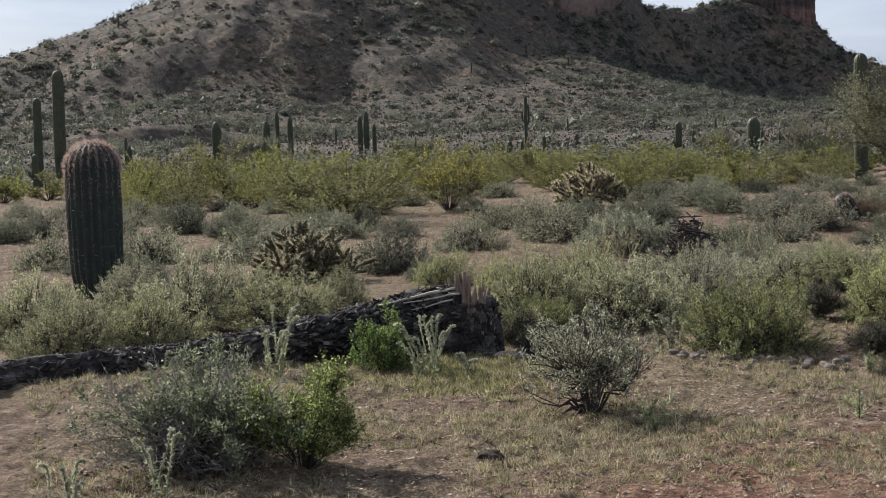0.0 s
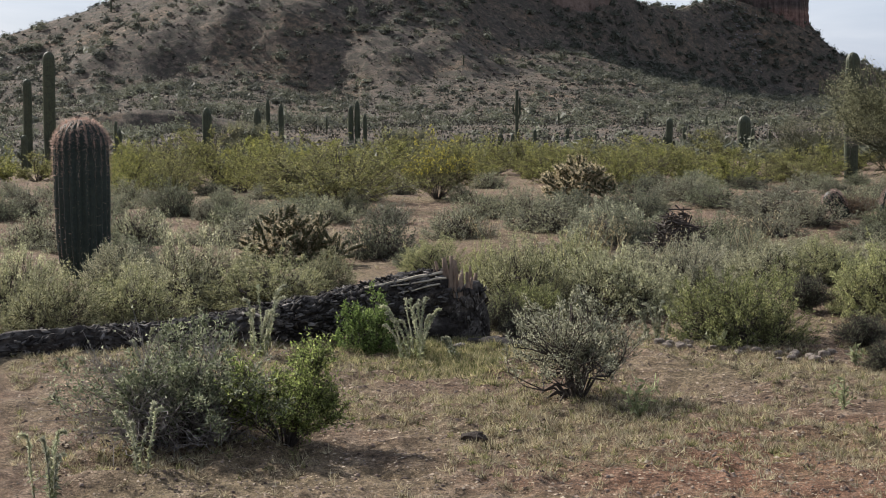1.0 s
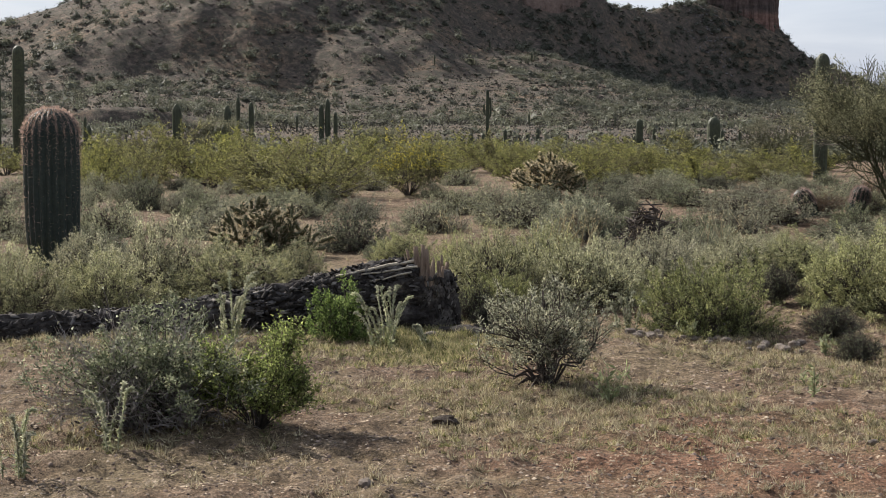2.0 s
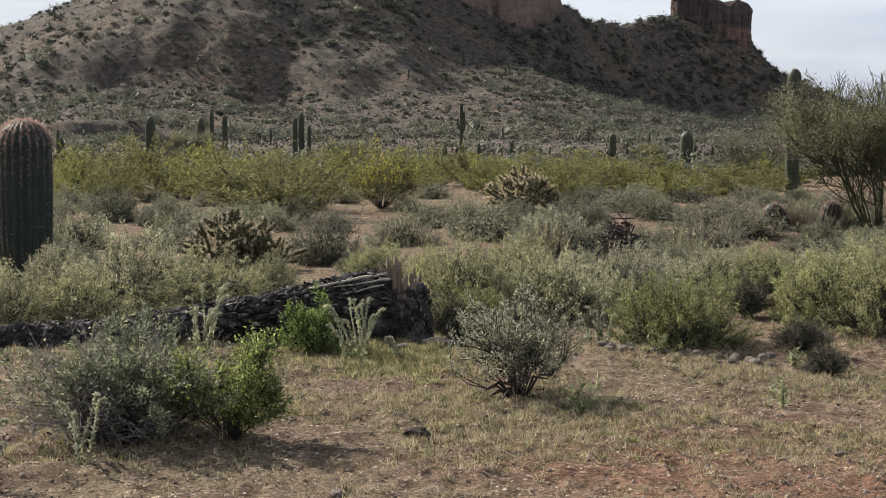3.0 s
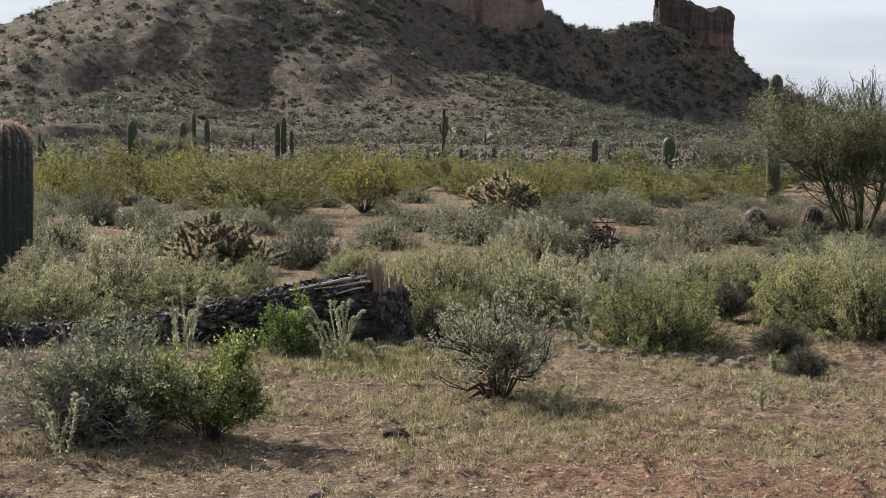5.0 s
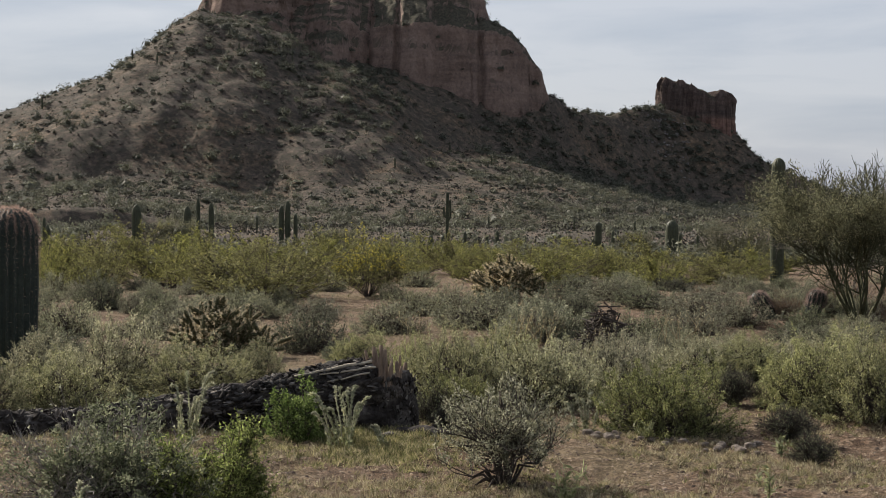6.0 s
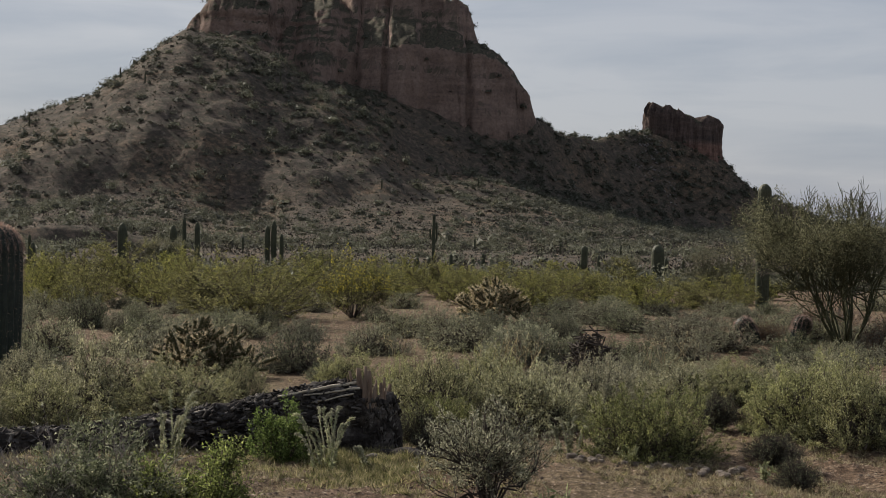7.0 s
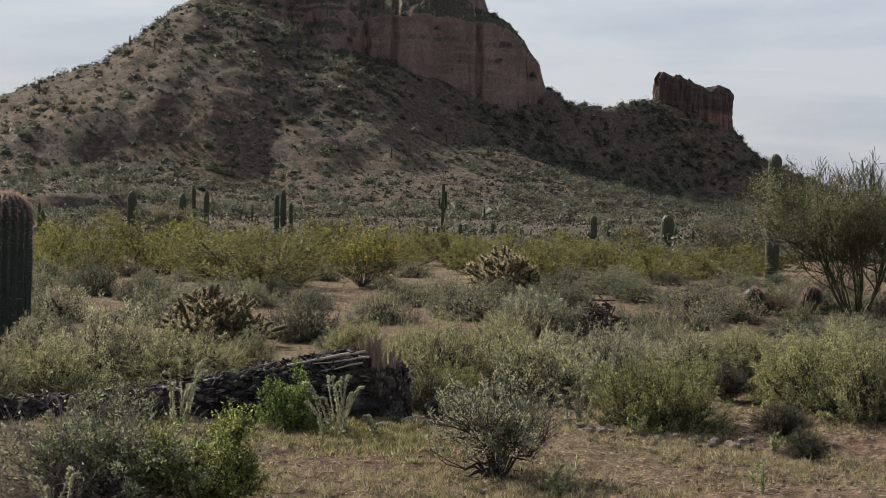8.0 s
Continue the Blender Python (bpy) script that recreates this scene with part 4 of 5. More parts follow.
scatter_scrub("distant_scrub", "green scrub along the foot of the hill", 360, 303, "slope_leaf", (-0.33, 0.32), (60, 105), 0.8, 80, 0.14, anywhere)

# ---- saguaros ----
def ribbed(path, radius, ribs, depth=0.10, per=4, tip=1.0):
    """A ribbed column along a path of points, rounded at its end."""
    sides = ribs * per
    w = np.linspace(0, 2 * math.pi, sides, endpoint=False)
    prof = 1 + depth * np.cos(ribs * w)
    path = np.asarray(path, float)
    seg = np.concatenate([[0], np.cumsum(np.linalg.norm(np.diff(path, axis=0), axis=1))])
    total = seg[-1]
    rings = []
    steps = np.concatenate([np.linspace(0, total - radius * 1.5, 12), total - radius * 1.5 * (1 - np.sin(np.linspace(0.15, 1.5, 8)))])
    prev = None
    for s in steps:
        c = np.array([np.interp(s, seg, path[:, k]) for k in range(3)])
        c2 = np.array([np.interp(min(s + 0.02 * total, total), seg, path[:, k]) for k in range(3)])
        c1 = np.array([np.interp(max(s - 0.02 * total, 0), seg, path[:, k]) for k in range(3)])
        d = unit(c2 - c1)
        ref = np.array([1.0, 0, 0]) if prev is None else prev
        t = unit(ref - d * np.dot(ref, d))
        prev = t
        b = np.cross(d, t)
        left = (total - s) / (radius * 1.5)
        r = radius * (math.sqrt(max(0.004, 1 - (1 - min(left, 1)) ** 2)))
        rings.append(c + (np.outer(np.cos(w) * prof, t) + np.outer(np.sin(w) * prof, b)) * r)
    return revolve(rings, sides)


def saguaro(label, h, r, arms, group="saguaros", ribs=13):
    ob = thing("saguaro_cactus", label, "cactus", (0, 0, 0), group)
    lean = 0.015 * h
    v, f = ribbed([(0, 0, -0.1), (lean * 0.3, 0, h * 0.5), (lean, 0, h)], r, ribs, per=3)
    bulge = 1 + 0.12 * np.sin(np.clip(v[:, 2] / h, 0, 1) * math.pi * 0.9)
    v[:, :2] *= bulge[:, None]
    mesh_object("trunk", v, f, M["saguaro"], ob, smooth=False)
    for turn, z0, out, up, ar in arms:
        c, s = math.cos(turn), math.sin(turn)
        pts = [(0, z0), (out * 0.6, z0 + 0.02 * h), (out * 0.95, z0 + 0.07 * h), (out, z0 + 0.15 * h), (out, z0 + up)]
        mesh_object("arm", *ribbed([(c * q, s * q, z) for q, z in pts], ar, 10, per=3), M["saguaro"], ob)
    return ob


def put(ob, x, y, turn=0.0, s=1.0, sink=0.0):
    m = Matrix.Translation((x, y, ground_at(x, y) - sink)) @ Matrix.Rotation(turn, 4, "Z") @ Matrix.Diagonal((s, s, s, 1))
    ob.matrix_basis = m
    return ob


def again(ob, x, y, turn=0.0, s=1.0, thick=1.0, sink=0.0):
    c = copy_thing(ob, Matrix())
    c.matrix_basis = Matrix.Translation((x, y, ground_at(x, y) - sink)) @ Matrix.Rotation(turn, 4, "Z") @ Matrix.Diagonal((s * thick, s * thick, s, 1))
    return c


column = put(saguaro("stout green columnar saguaro without arms", 2.6, 0.34, []), 11.2, 82.0, 0.0, 0.76)
tall = put(saguaro("tall slender saguaro with two upright arms close to it", 6.0, 0.17, [(0.1, 2.4, 0.42, 2.6, 0.12), (2.9, 2.8, 0.40, 1.4, 0.11)]), 0.58, 147.0, 0.0, 0.70)
armed = put(saguaro("saguaro with small budding arms low on its trunk", 3.0, 0.22, [(0.2, 0.9, 0.5, 0.5, 0.13), (3.3, 1.2, 0.45, 0.35, 0.12)]), 7.95, 85.5, 0.4, 0.68)
pair_tall = put(saguaro("very tall bare saguaro rising behind the bushes", 4.3, 0.18, []), -16.4, 60.0)
again(pair_tall, -17.75, 62.0, 1.0, 0.80, 0.95)
again(armed, -16.9, 58.5, 0.3, 0.45)
put(saguaro("grey old saguaro trunk behind the palo verde", 2.95, 0.14, [(0.0, 1.3, 0.3, 0.25, 0.10)]), 7.95, 40.0)

# x, y, height of the top above the datum, radius
SAGUAROS = [(-16.1, 90, 2.4, 0.21), (-14.9, 100, 2.4, 0.18), (-12.1, 80, 1.3, 0.11), (-21.4, 150, 3.6, 0.15), (-16.2, 120, 2.8, 0.16),
            (-12.2, 130, 2.7, 0.17), (-11.7, 130, 3.1, 0.17), (-11.1, 130, 2.1, 0.13), (-0.7, 120, 0.5, 0.16), (0.2, 120, 0.5, 0.12),
            (1.9, 130, 0.7, 0.11), (3.2, 115, 0.6, 0.12), (3.7, 110, 0.9, 0.11), (10.7, 105, 0.9, 0.09), (11.4, 90, 0.4, 0.08),
            (11.9, 84, 0.9, 0.08), (16.7, 110, 0.6, 0.07), (-22.0, 95, 1.3, 0.13), (-25.7, 110, 1.8, 0.09), (-1.1, 110, 0.3, 0.07),
            (6.0, 120, 0.5, 0.08), (12.0, 100, 0.4, 0.07)]
for x, y, top, r in SAGUAROS:
    s = max(1.0, top - ground_at(x, y)) / 2.6
    again(column, x, y, x, s, r / 0.34 / s)
for x, y, hgt in [(17.8, 155, 1.5), (14.8, 187, 1.4), (-6.9, 134, 1.5), (-18.6, 172, 1.5), (-28.7, 137, 1.0), (-8.8, 144, 1.2), (-55, 330, 2), (-40, 338, 2),
                  (-62, 342, 2.2), (-30, 345, 2), (10, 330, 2), (45, 340, 2), (-8, 300, 1.8), (30, 365, 2), (-75, 320, 2.2), (50, 300, 1.8), (2, 345, 2), (24, 200, 1.5), (33, 190, 1.2), (6, 210, 1.6)]:
    again(column, x, y, x, hgt / 2.6, 0.46)


# ---- the large barrel cactus ----
def barrel_cactus(label, h, r, ribs, place, spines=True, lean=0.0):
    ob = thing("barrel_cactus", label, "cactus", place)
    ob.rotation_euler = (0, lean, 0)
    sides = ribs * 6
    w = np.linspace(0, 2 * math.pi, sides, endpoint=False)
    rings, zs = [], np.concatenate([np.linspace(-0.05, h - r, 34), h - r + r * np.sin(np.linspace(0.08, 1.53, 14))])
    crest_r = []
    for z in zs:
        if z <= h - r:
            k = 0.90 + 0.10 * math.sin(max(0.0, z) / (h - r) * 2.2)
            if z < 0.3:
                k *= 0.86 + 0.14 * max(z, 0) / 0.3
        else:
            k = 0.98 * math.sqrt(max(0.003, 1 - ((z - h + r) / r) ** 2))
        phase = ribs * w + 0.25 * math.sin(z * 3.1)
        prof = 1 + 0.115 * (np.abs(np.cos(phase / 2)) ** 1.6 - 0.55)
        prof = prof + 0.012 * vnoise(w * 7, np.full_like(w, z * 6), 4)
        rings.append(np.stack([np.cos(w) * prof * r * k, np.sin(w) * prof * r * k, np.full(sides, z)], 1))
        crest_r.append(k)
    body = mesh_object("body", *revolve(rings, sides), M["barrel"], ob, smooth=True)
    if spines:
        rng = np.random.default_rng(8)
        base, out = [], []
        for k in range(ribs):
            z = 0.15
            while z < h - 0.005:
                kk = np.interp(z, zs, crest_r)
                a = (2 * math.pi * k - 0.25 * math.sin(z * 3.1)) / ribs
                nz_ = max(0.0, (z - h + r) / r)
                for q in range(16 if z > h - 0.26 or h < 0.6 else 5 if z > h - 0.6 else 1):
                    base.append((math.cos(a) * r * kk * 1.05, math.sin(a) * r * kk * 1.05, z))
                    out.append((math.cos(a) * (1 - 0.6 * nz_), math.sin(a) * (1 - 0.6 * nz_), nz_ * 1.2))
                z += 0.022 if z > h - 0.35 else 0.03
        base, out = np.array(base), np.array(out)
        v, f = blades(rng, base, 0.046, 0.0032, 0.0, out * 1.1, 0.8)
        mesh_object("spine_coat", v, f, M["spine"], body, "pinkish curved spines")
    return ob


barrel_cactus("tall dark green ribbed barrel cactus with pink spines", 1.66, 0.275, 22, (-4.47, 17.6, ground_at(-4.47, 17.6)))
barrel_cactus("small leaning barrel cactus under the palo verde", 0.46, 0.14, 14, (4.98, 25.5, ground_at(4.98, 25.5)), True, -0.6)
barrel_cactus("small barrel cactus under the palo verde", 0.42, 0.13, 14, (5.57, 25.4, ground_at(5.57, 25.4)), True, 0.3)


# ---- chollas ----
def cholla(label, x, y, w, h, seed, trunks, joint, rad, spine_mat, spine_len, per):
    ob = thing("cholla_cactus", label, "cactus", (x, y, ground_at(x, y)))
    rng = np.random.default_rng(seed)
    a_all, b_all = [], []
    tips = []
    for k in range(trunks):
        th = 2 * math.pi * k / trunks + rng.uniform(-0.3, 0.3)
        tips.append((np.array([0.0, 0, 0.0]), unit(np.array([math.cos(th) * w / h * 0.8, math.sin(th) * w / h * 0.8, rng.uniform(0.35, 1.2)])), 0))
    while tips:
        p, d, level = tips.pop(0)
        q = p + d * joint * rng.uniform(0.7, 1.3)
        lim = (q[0] / (w / 2)) ** 2 + (q[1] / (w / 2)) ** 2 + (max(q[2], 0) / h) ** 2
        if lim > 1.1 or level > 9 or q[2] < 0.01:
            continue
        a_all.append(p)
        b_all.append(q)
        for c in range(int(rng.choice([1, 2, 2, 3]))):
            tips.append((q, unit(d + rng.normal(size=3) * 0.62 + np.array([0, 0, 0.12])), level + 1))
        if len(a_all) > 430:
            break
    a, b = np.array(a_all), np.array(b_all)
    m1, m2 = a + (b - a) * 0.2, a + (b - a) * 0.85
    n = len(a)
    body = join([tubes(a, m1, rad * 0.6, rad, 6), tubes(m1, m2, rad, rad * 0.95, 6), tubes(m2, b, rad * 0.95, rad * 0.35, 6)])
    joints = mesh_object("branch_joint", *body, M["cholla"], ob)
    i = np.repeat(np.arange(n), per)
    pos = a[i] + (b - a)[i] * rng.uniform(0.05, 1.02, (len(i), 1))
    o = rng.normal(size=(len(i), 3))
    dd = unit(b - a)[i]
    o = unit(o - dd * np.sum(o * dd, 1, keepdims=True)) + dd * 0.3
    mesh_object("spine_coat", *blades(rng, pos + o * rad * 0.8, spine_len, spine_len * 0.2, 0, o * 2.0, 0.5), M[spine_mat], joints, "pale straw spines")
    return ob


cholla("sprawling dark cholla with straw-tipped joints", -2.46, 18.9, 1.8, 0.72, 31, 18, 0.15, 0.022, "cholla_spine", 0.034, 60)
cholla("bushy cholla bristling with pale spines", 1.22, 32.5, 1.6, 1.12, 33, 14, 0.17, 0.027, "cholla_spine", 0.05, 70)


# ---- fallen saguaro and its stump ----
def noisy_tube(points, radii, sides, amp, freq, seed, rings=70, folds=0.0):
    points, radii = np.array(points, float), np.array(radii, float)
    t = np.linspace(0, len(points) - 1, rings)
    k = np.arange(len(points))
    path = np.stack([np.interp(t, k, points[:, c]) for c in range(3)], 1)
    rad = np.interp(t, k, radii)
    w = np.linspace(0, 2 * math.pi, sides, endpoint=False)
    out = []
    seg = np.concatenate([[0], np.cumsum(np.linalg.norm(np.diff(path, axis=0), axis=1))])
    for i in range(rings):
        d = unit(path[min(i + 1, rings - 1)] - path[max(i - 1, 0)])
        ref = np.array([0, 0, 1.0]) if abs(d[2]) < 0.8 else np.array([1.0, 0, 0])
        s = unit(np.cross(d, ref))
        u = np.cross(s, d)
        ripple = 1 + amp * fbm(np.cos(w) * 2.2 + seg[i] * freq, np.sin(w) * 2.2 + 3.7, 4, seed) + 0.6 * amp * vnoise(w * 3.5, np.full_like(w, seg[i] * freq * 3), seed + 2)
        # the collapsed skin lies in long folds
        ripple = ripple + folds * (0.10 * vnoise(w * 4.5, np.full_like(w, seg[i] * 2.2), seed + 5) - 0.16 * np.clip(1 - 4 * np.abs(vnoise(w * 2.4, np.full_like(w, seg[i] * 1.3), seed + 6)), 0, 1))
        out.append(path[i] + (np.outer(np.cos(w), s) + np.outer(np.sin(w), u)) * (rad[i] * ripple)[:, None])
    return revolve(out, sides), path, rad


def slabs(rng, centres, normals, along, size, thick):
    """Small uneven bark plates lying on a surface."""
    n = len(centres)
    d = unit(along + rng.normal(size=(n, 3)) * 0.5)
    nn = unit(normals + rng.normal(size=(n, 3)) * 0.55)
    s = unit(np.cross(d, nn))
    L = size * rng.uniform(0.5, 1.5, (n, 1))
    W = L * rng.uniform(0.18, 0.5, (n, 1))
    T = thick * rng.uniform(0.6, 1.5, (n, 1))
    corners = []
    for zz in (-1, 1):
        for a, b in ((-1, -1), (1, -1), (1, 1), (-1, 1)):
            j = rng.uniform(0.55, 1.1, (n, 1))
            corners.append(centres + d * a * L * 0.5 * j + s * b * W * 0.5 * j + nn * (zz * T * 0.5))
    v = np.stack(corners, 1).reshape(-1, 3)
    base = np.arange(n)[:, None] * 8
    f = [base + np.array([q]) for q in ([0, 3, 2, 1], [4, 5, 6, 7], [0, 1, 5, 4], [1, 2, 6, 5], [2, 3, 7, 6], [3, 0, 4, 7])]
    return v, np.stack(f, 1).reshape(-1, 4)


def shard(base, tip, w0, w1, turn, rng):
    """A splintered rib: a flat tapering stave with a broken end."""
    base, tip = np.array(base, float), np.array(tip, float)
    d = unit(tip - base)
    s = np.array([math.cos(turn), math.sin(turn), 0])
    n = unit(np.cross(d, s))
    v = []
    steps = 7
    for i in range(steps):
        t = i / (steps - 1)
        c = base + (tip - base) * t + s * rng.normal() * 0.003 + n * rng.normal() * 0.003
        w = w0 + (w1 - w0) * t
        th = 0.55 * w
        for a, b in ((-1, -0.6), (0, -1), (1, -0.6), (1, 0.6), (0, 1), (-1, 0.6)):
            v.append(c + s * a * w * 0.5 * rng.uniform(0.85, 1.1) + n * b * th * 0.5 * rng.uniform(0.85, 1.1))
    f = []
    for i in range(steps - 1):
        for k in range(6):
            j = (k + 1) % 6
            f.append((i * 6 + k, i * 6 + j, i * 6 + 6 + j, i * 6 + 6 + k))
    o = (steps - 1) * 6
    f += [(o, o + 1, o + 2, o + 5), (o + 2, o + 3, o + 4, o + 5)]
    return np.array(v), np.array(f)


def fallen_trunk():
    ob = thing("fallen_trunk", "fallen dead saguaro trunk with dark flaking bark", "log", (0, 0, 0))
    pts = [(-0.44, 12.24, 0.335), (-0.55, 12.22, 0.31), (-0.85, 12.18, 0.265), (-1.145, 12.1, 0.225), (-1.36, 12.0, 0.185), (-1.68, 11.9, 0.16), (-2.15, 11.7, 0.115), (-2.39, 11.6, 0.10), (-2.97, 11.33, 0.10), (-3.7, 10.85, 0.10)]
    rad = [0.17, 0.19, 0.185, 0.17, 0.155, 0.145, 0.125, 0.118, 0.115, 0.11]
    (v, f), path, r = noisy_tube(pts, rad, 72, 0.15, 7.0, 61, 150, 1.0)
    trunk = mesh_object("trunk", v, f, M["bark"], ob)
    rng = np.random.default_rng(19)
    n = 2400
    t = rng.uniform(0.10, 1, n) * (len(path) - 1)
    k = np.arange(len(path))
    c = np.stack([np.interp(t, k, path[:, q]) for q in range(3)], 1)
    rr = np.interp(t, k, r)
    w = rng.uniform(-0.6, math.pi + 0.6, n)
    d = unit(path[-1] - path[0])
    s = unit(np.cross(d, [0, 0, 1.0]))
    u = np.cross(s, d)
    nn = np.cos(w)[:, None] * s + np.sin(w)[:, None] * u
    mesh_object("flaking_bark", *slabs(rng, c + nn * rr[:, None] * 1.05, nn, np.broadcast_to(d, (n, 3)), 0.052, 0.005), M["flake"], trunk, "curled grey bark flakes")
    # bared ribs near the break
    for a, b, wd in (((-0.47, 12.16, 0.50), (-1.04, 12.03, 0.395), 0.055), ((-0.46, 12.10, 0.46), (-0.86, 12.04, 0.405), 0.035), ((-0.5, 12.06, 0.42), (-0.8, 12.02, 0.36), 0.03)):
        v, f = shard(a, b, wd, wd * 0.5, 1.57, rng)
        mesh_object("rib", v, f, M["silver_wood"], ob, "bare silvery wooden rib")
    return ob


def stump():
    ob = thing("stump", "broken saguaro stump with upright splintered ribs", "stump", (0, 0, 0))
    x, y = -0.345, 12.2
    g = ground_at(x, y)
    (v, f), path, r = noisy_tube([(x + 0.02, y, g - 0.03), (x + 0.02, y, 0.12), (x + 0.015, y, 0.28), (x + 0.01, y, 0.37), (x, y, 0.39)], [0.175, 0.158, 0.145, 0.125, 0.08], 56, 0.13, 6.0, 71, 46, 0.5)
    base = mesh_object("base", v, f, M["bark"], ob)
    rng = np.random.default_rng(23)
    for dx, dy, top, wd, tilt, turn in ((-0.115, -0.06, 0.60, 0.05, -0.012, 0.3), (-0.145, -0.02, 0.575, 0.035, -0.045, 0.8), (-0.075, -0.10, 0.615, 0.05, 0.0, -0.2), (-0.05, -0.11, 0.53, 0.04, 0.004, 0.0),
                                        (-0.01, -0.12, 0.49, 0.045, 0.004, 0.1), (0.03, -0.115, 0.50, 0.04, 0.006, 0.2), (0.06, -0.09, 0.46, 0.04, 0.01, 0.5),
                                        (0.055, -0.06, 0.54, 0.055, 0.0, 0.1), (-0.05, 0.08, 0.57, 0.06, -0.01, 0.4), (0.085, 0.02, 0.48, 0.05, 0.01, -0.3), (-0.16, -0.05, 0.55, 0.025, -0.05, 0.0),
                                        (0.0, -0.09, 0.52, 0.03, 0.0, 0.0), (-0.10, 0.05, 0.56, 0.045, -0.02, 0.6)):
        v, f = shard((x + dx, y + dy, 0.22), (x + dx + tilt, y + dy, top), wd * 1.2, wd * rng.uniform(0.2, 0.75), turn, rng)
        mesh_object("rib", v, f, M["wood"], ob, "splintered reddish-brown rib")
    n = 420
    w = rng.uniform(0, 2 * math.pi, n)
    nn = np.stack([np.cos(w), np.sin(w), 0 * w], 1)
    z = rng.uniform(0.0, 0.38, n)
    c = np.array([x + 0.02, y, 0]) + nn * (0.172 - 0.09 * z)[:, None] + np.stack([0 * z, 0 * z, z], 1)
    mesh_object("flaking_bark", *slabs(rng, c, nn, np.tile([0, 0, 1.0], (n, 1)), 0.045, 0.005), M["flake"], base)
    return ob


fallen_trunk()
stump()


def bark_chunk(label, a, b, r, seed):
    ob = thing("bark_chunk", label, "log", (0, 0, 0), "bark chunks beside the stump")
    (v, f), path, rad = noisy_tube([a, ((a[0] + b[0]) / 2, (a[1] + b[1]) / 2, max(a[2], b[2]) + 0.015), b], [r * 0.7, r, r * 0.55], 20, 0.25, 9, seed, 18)
    mesh_object("bark", v, f, M["bark"], ob)


# first slab is added in place of the shade below the trunk
bark_chunk("thick dark bark slab added to fill the gap under the trunk", (-0.85, 12.12, 0.07), (-0.38, 12.1, 0.09), 0.10, 87)
bark_chunk("grey weathered bark chunk lying by the stump", (-0.30, 11.75, 0.03), (0.10, 11.6, 0.03), 0.05, 81)
bark_chunk("flat grey slab of bark on the soil", (-0.05, 12.0, 0.03), (0.22, 11.9, 0.02), 0.035, 83)
bark_chunk("short broken bark piece on the soil", (-0.42, 11.55, 0.02), (-0.25, 11.5, 0.02), 0.03, 85)

# ---- foreground bushes ----
fg = proto("grey_bush", "grey twiggy bush with small dusty green leaves", "pale_twig", "silver_leaf", 401, "", 0.64,
           stems=150, twigs=22, leaves=1, leaf_len=0.020, leaf_w=0.011, stem_r=0.0038, lobes=0.4, low=0.08, base=0.22, fill=0.6)
stand(fg["ob"], -1.63, 8.2, 1.02, 0.545, 0.64, True, 0.4)
rt = np.random.default_rng(44)
wood, leafy, tips_ = mound_parts(402, 0.64, shoots=190, per=80, leaf_len=0.022, leaf_w=0.012, stem_r=0.005, floor=0.36, deep=0.35, lobes=0.6, sleeve=0.02, shoot_len=0.2, flat=0.8, thatch=900)
mesh_object("leafy_top", *leafy, M["sage_leaf"], fg["ob"], "dusty green leaves")
mesh_object("twig", *wood, M["dark_twig"], fg["ob"])
dead = []
for k in range(90):
    a = np.array([rt.uniform(-0.35, 0.40), rt.uniform(-0.45, -0.1), rt.uniform(0.05, 0.3)])
    d = unit(np.array([rt.normal() * 0.8, -0.3 + rt.normal() * 0.4, -0.2 + rt.normal() * 0.5]))
    p = a
    for q in range(4):
        nx = p + d * 0.035
        nx[2] = max(nx[2], 0.01)
        dead.append((p, nx))
        d = unit(d + rt.normal(size=3) * 0.45)
        p = nx
tagged(mesh_object("dead_wood", *tubes(np.array([q[0] for q in dead]), np.array([q[1] for q in dead]), 0.0028, 0.002), M["pale_twig"], fg["ob"], "bleached curling dead twigs"), kind="stuff")
fgc = proto("green_bush", "small bright green creosote bush beside the grey bush", "dark_twig", "green_leaf", 403, "", 1.05,
            stems=50, twigs=24, leaves=11, leaf_len=0.03, leaf_w=0.02, stem_r=0.007, clear=0.44, upright=0.15, low=0.25, lobes=0.6)
stand(fgc["ob"], -1.09, 8.1, 0.54, 0.54, 1.05, True, 2.0)
dry = make_mound("dry_bush", "half-dry bush with dark bare stems and grey tips", "dark_twig", "dry_leaf", 405, "", 0.78,
                 shoots=230, per=52, leaf_len=0.023, leaf_w=0.0115, stem_r=0.012, stems=28, floor=0.36, deep=0.34, lobes=0.5, rise=0.5, thatch=60, shoot_len=0.2, sleeve=0.016, base=0.06, flat=0.9)
plant_all([dry], [(0.36, 9.4, 0.74, 0.56)])
gb = make_mound("green_bush", "fresh green bush against the fallen trunk", "dark_twig", "moss_leaf", 407, "", 0.85,
                shoots=170, per=60, leaf_len=0.036, leaf_w=0.024, stem_r=0.008, lobes=0.35, sleeve=0.025, shoot_len=0.22)
plant_all([gb], [(-1.0, 11.6, 0.46, 0.40)])
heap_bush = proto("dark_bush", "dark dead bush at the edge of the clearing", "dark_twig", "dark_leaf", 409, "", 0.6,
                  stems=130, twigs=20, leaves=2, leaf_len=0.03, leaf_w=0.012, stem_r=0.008)
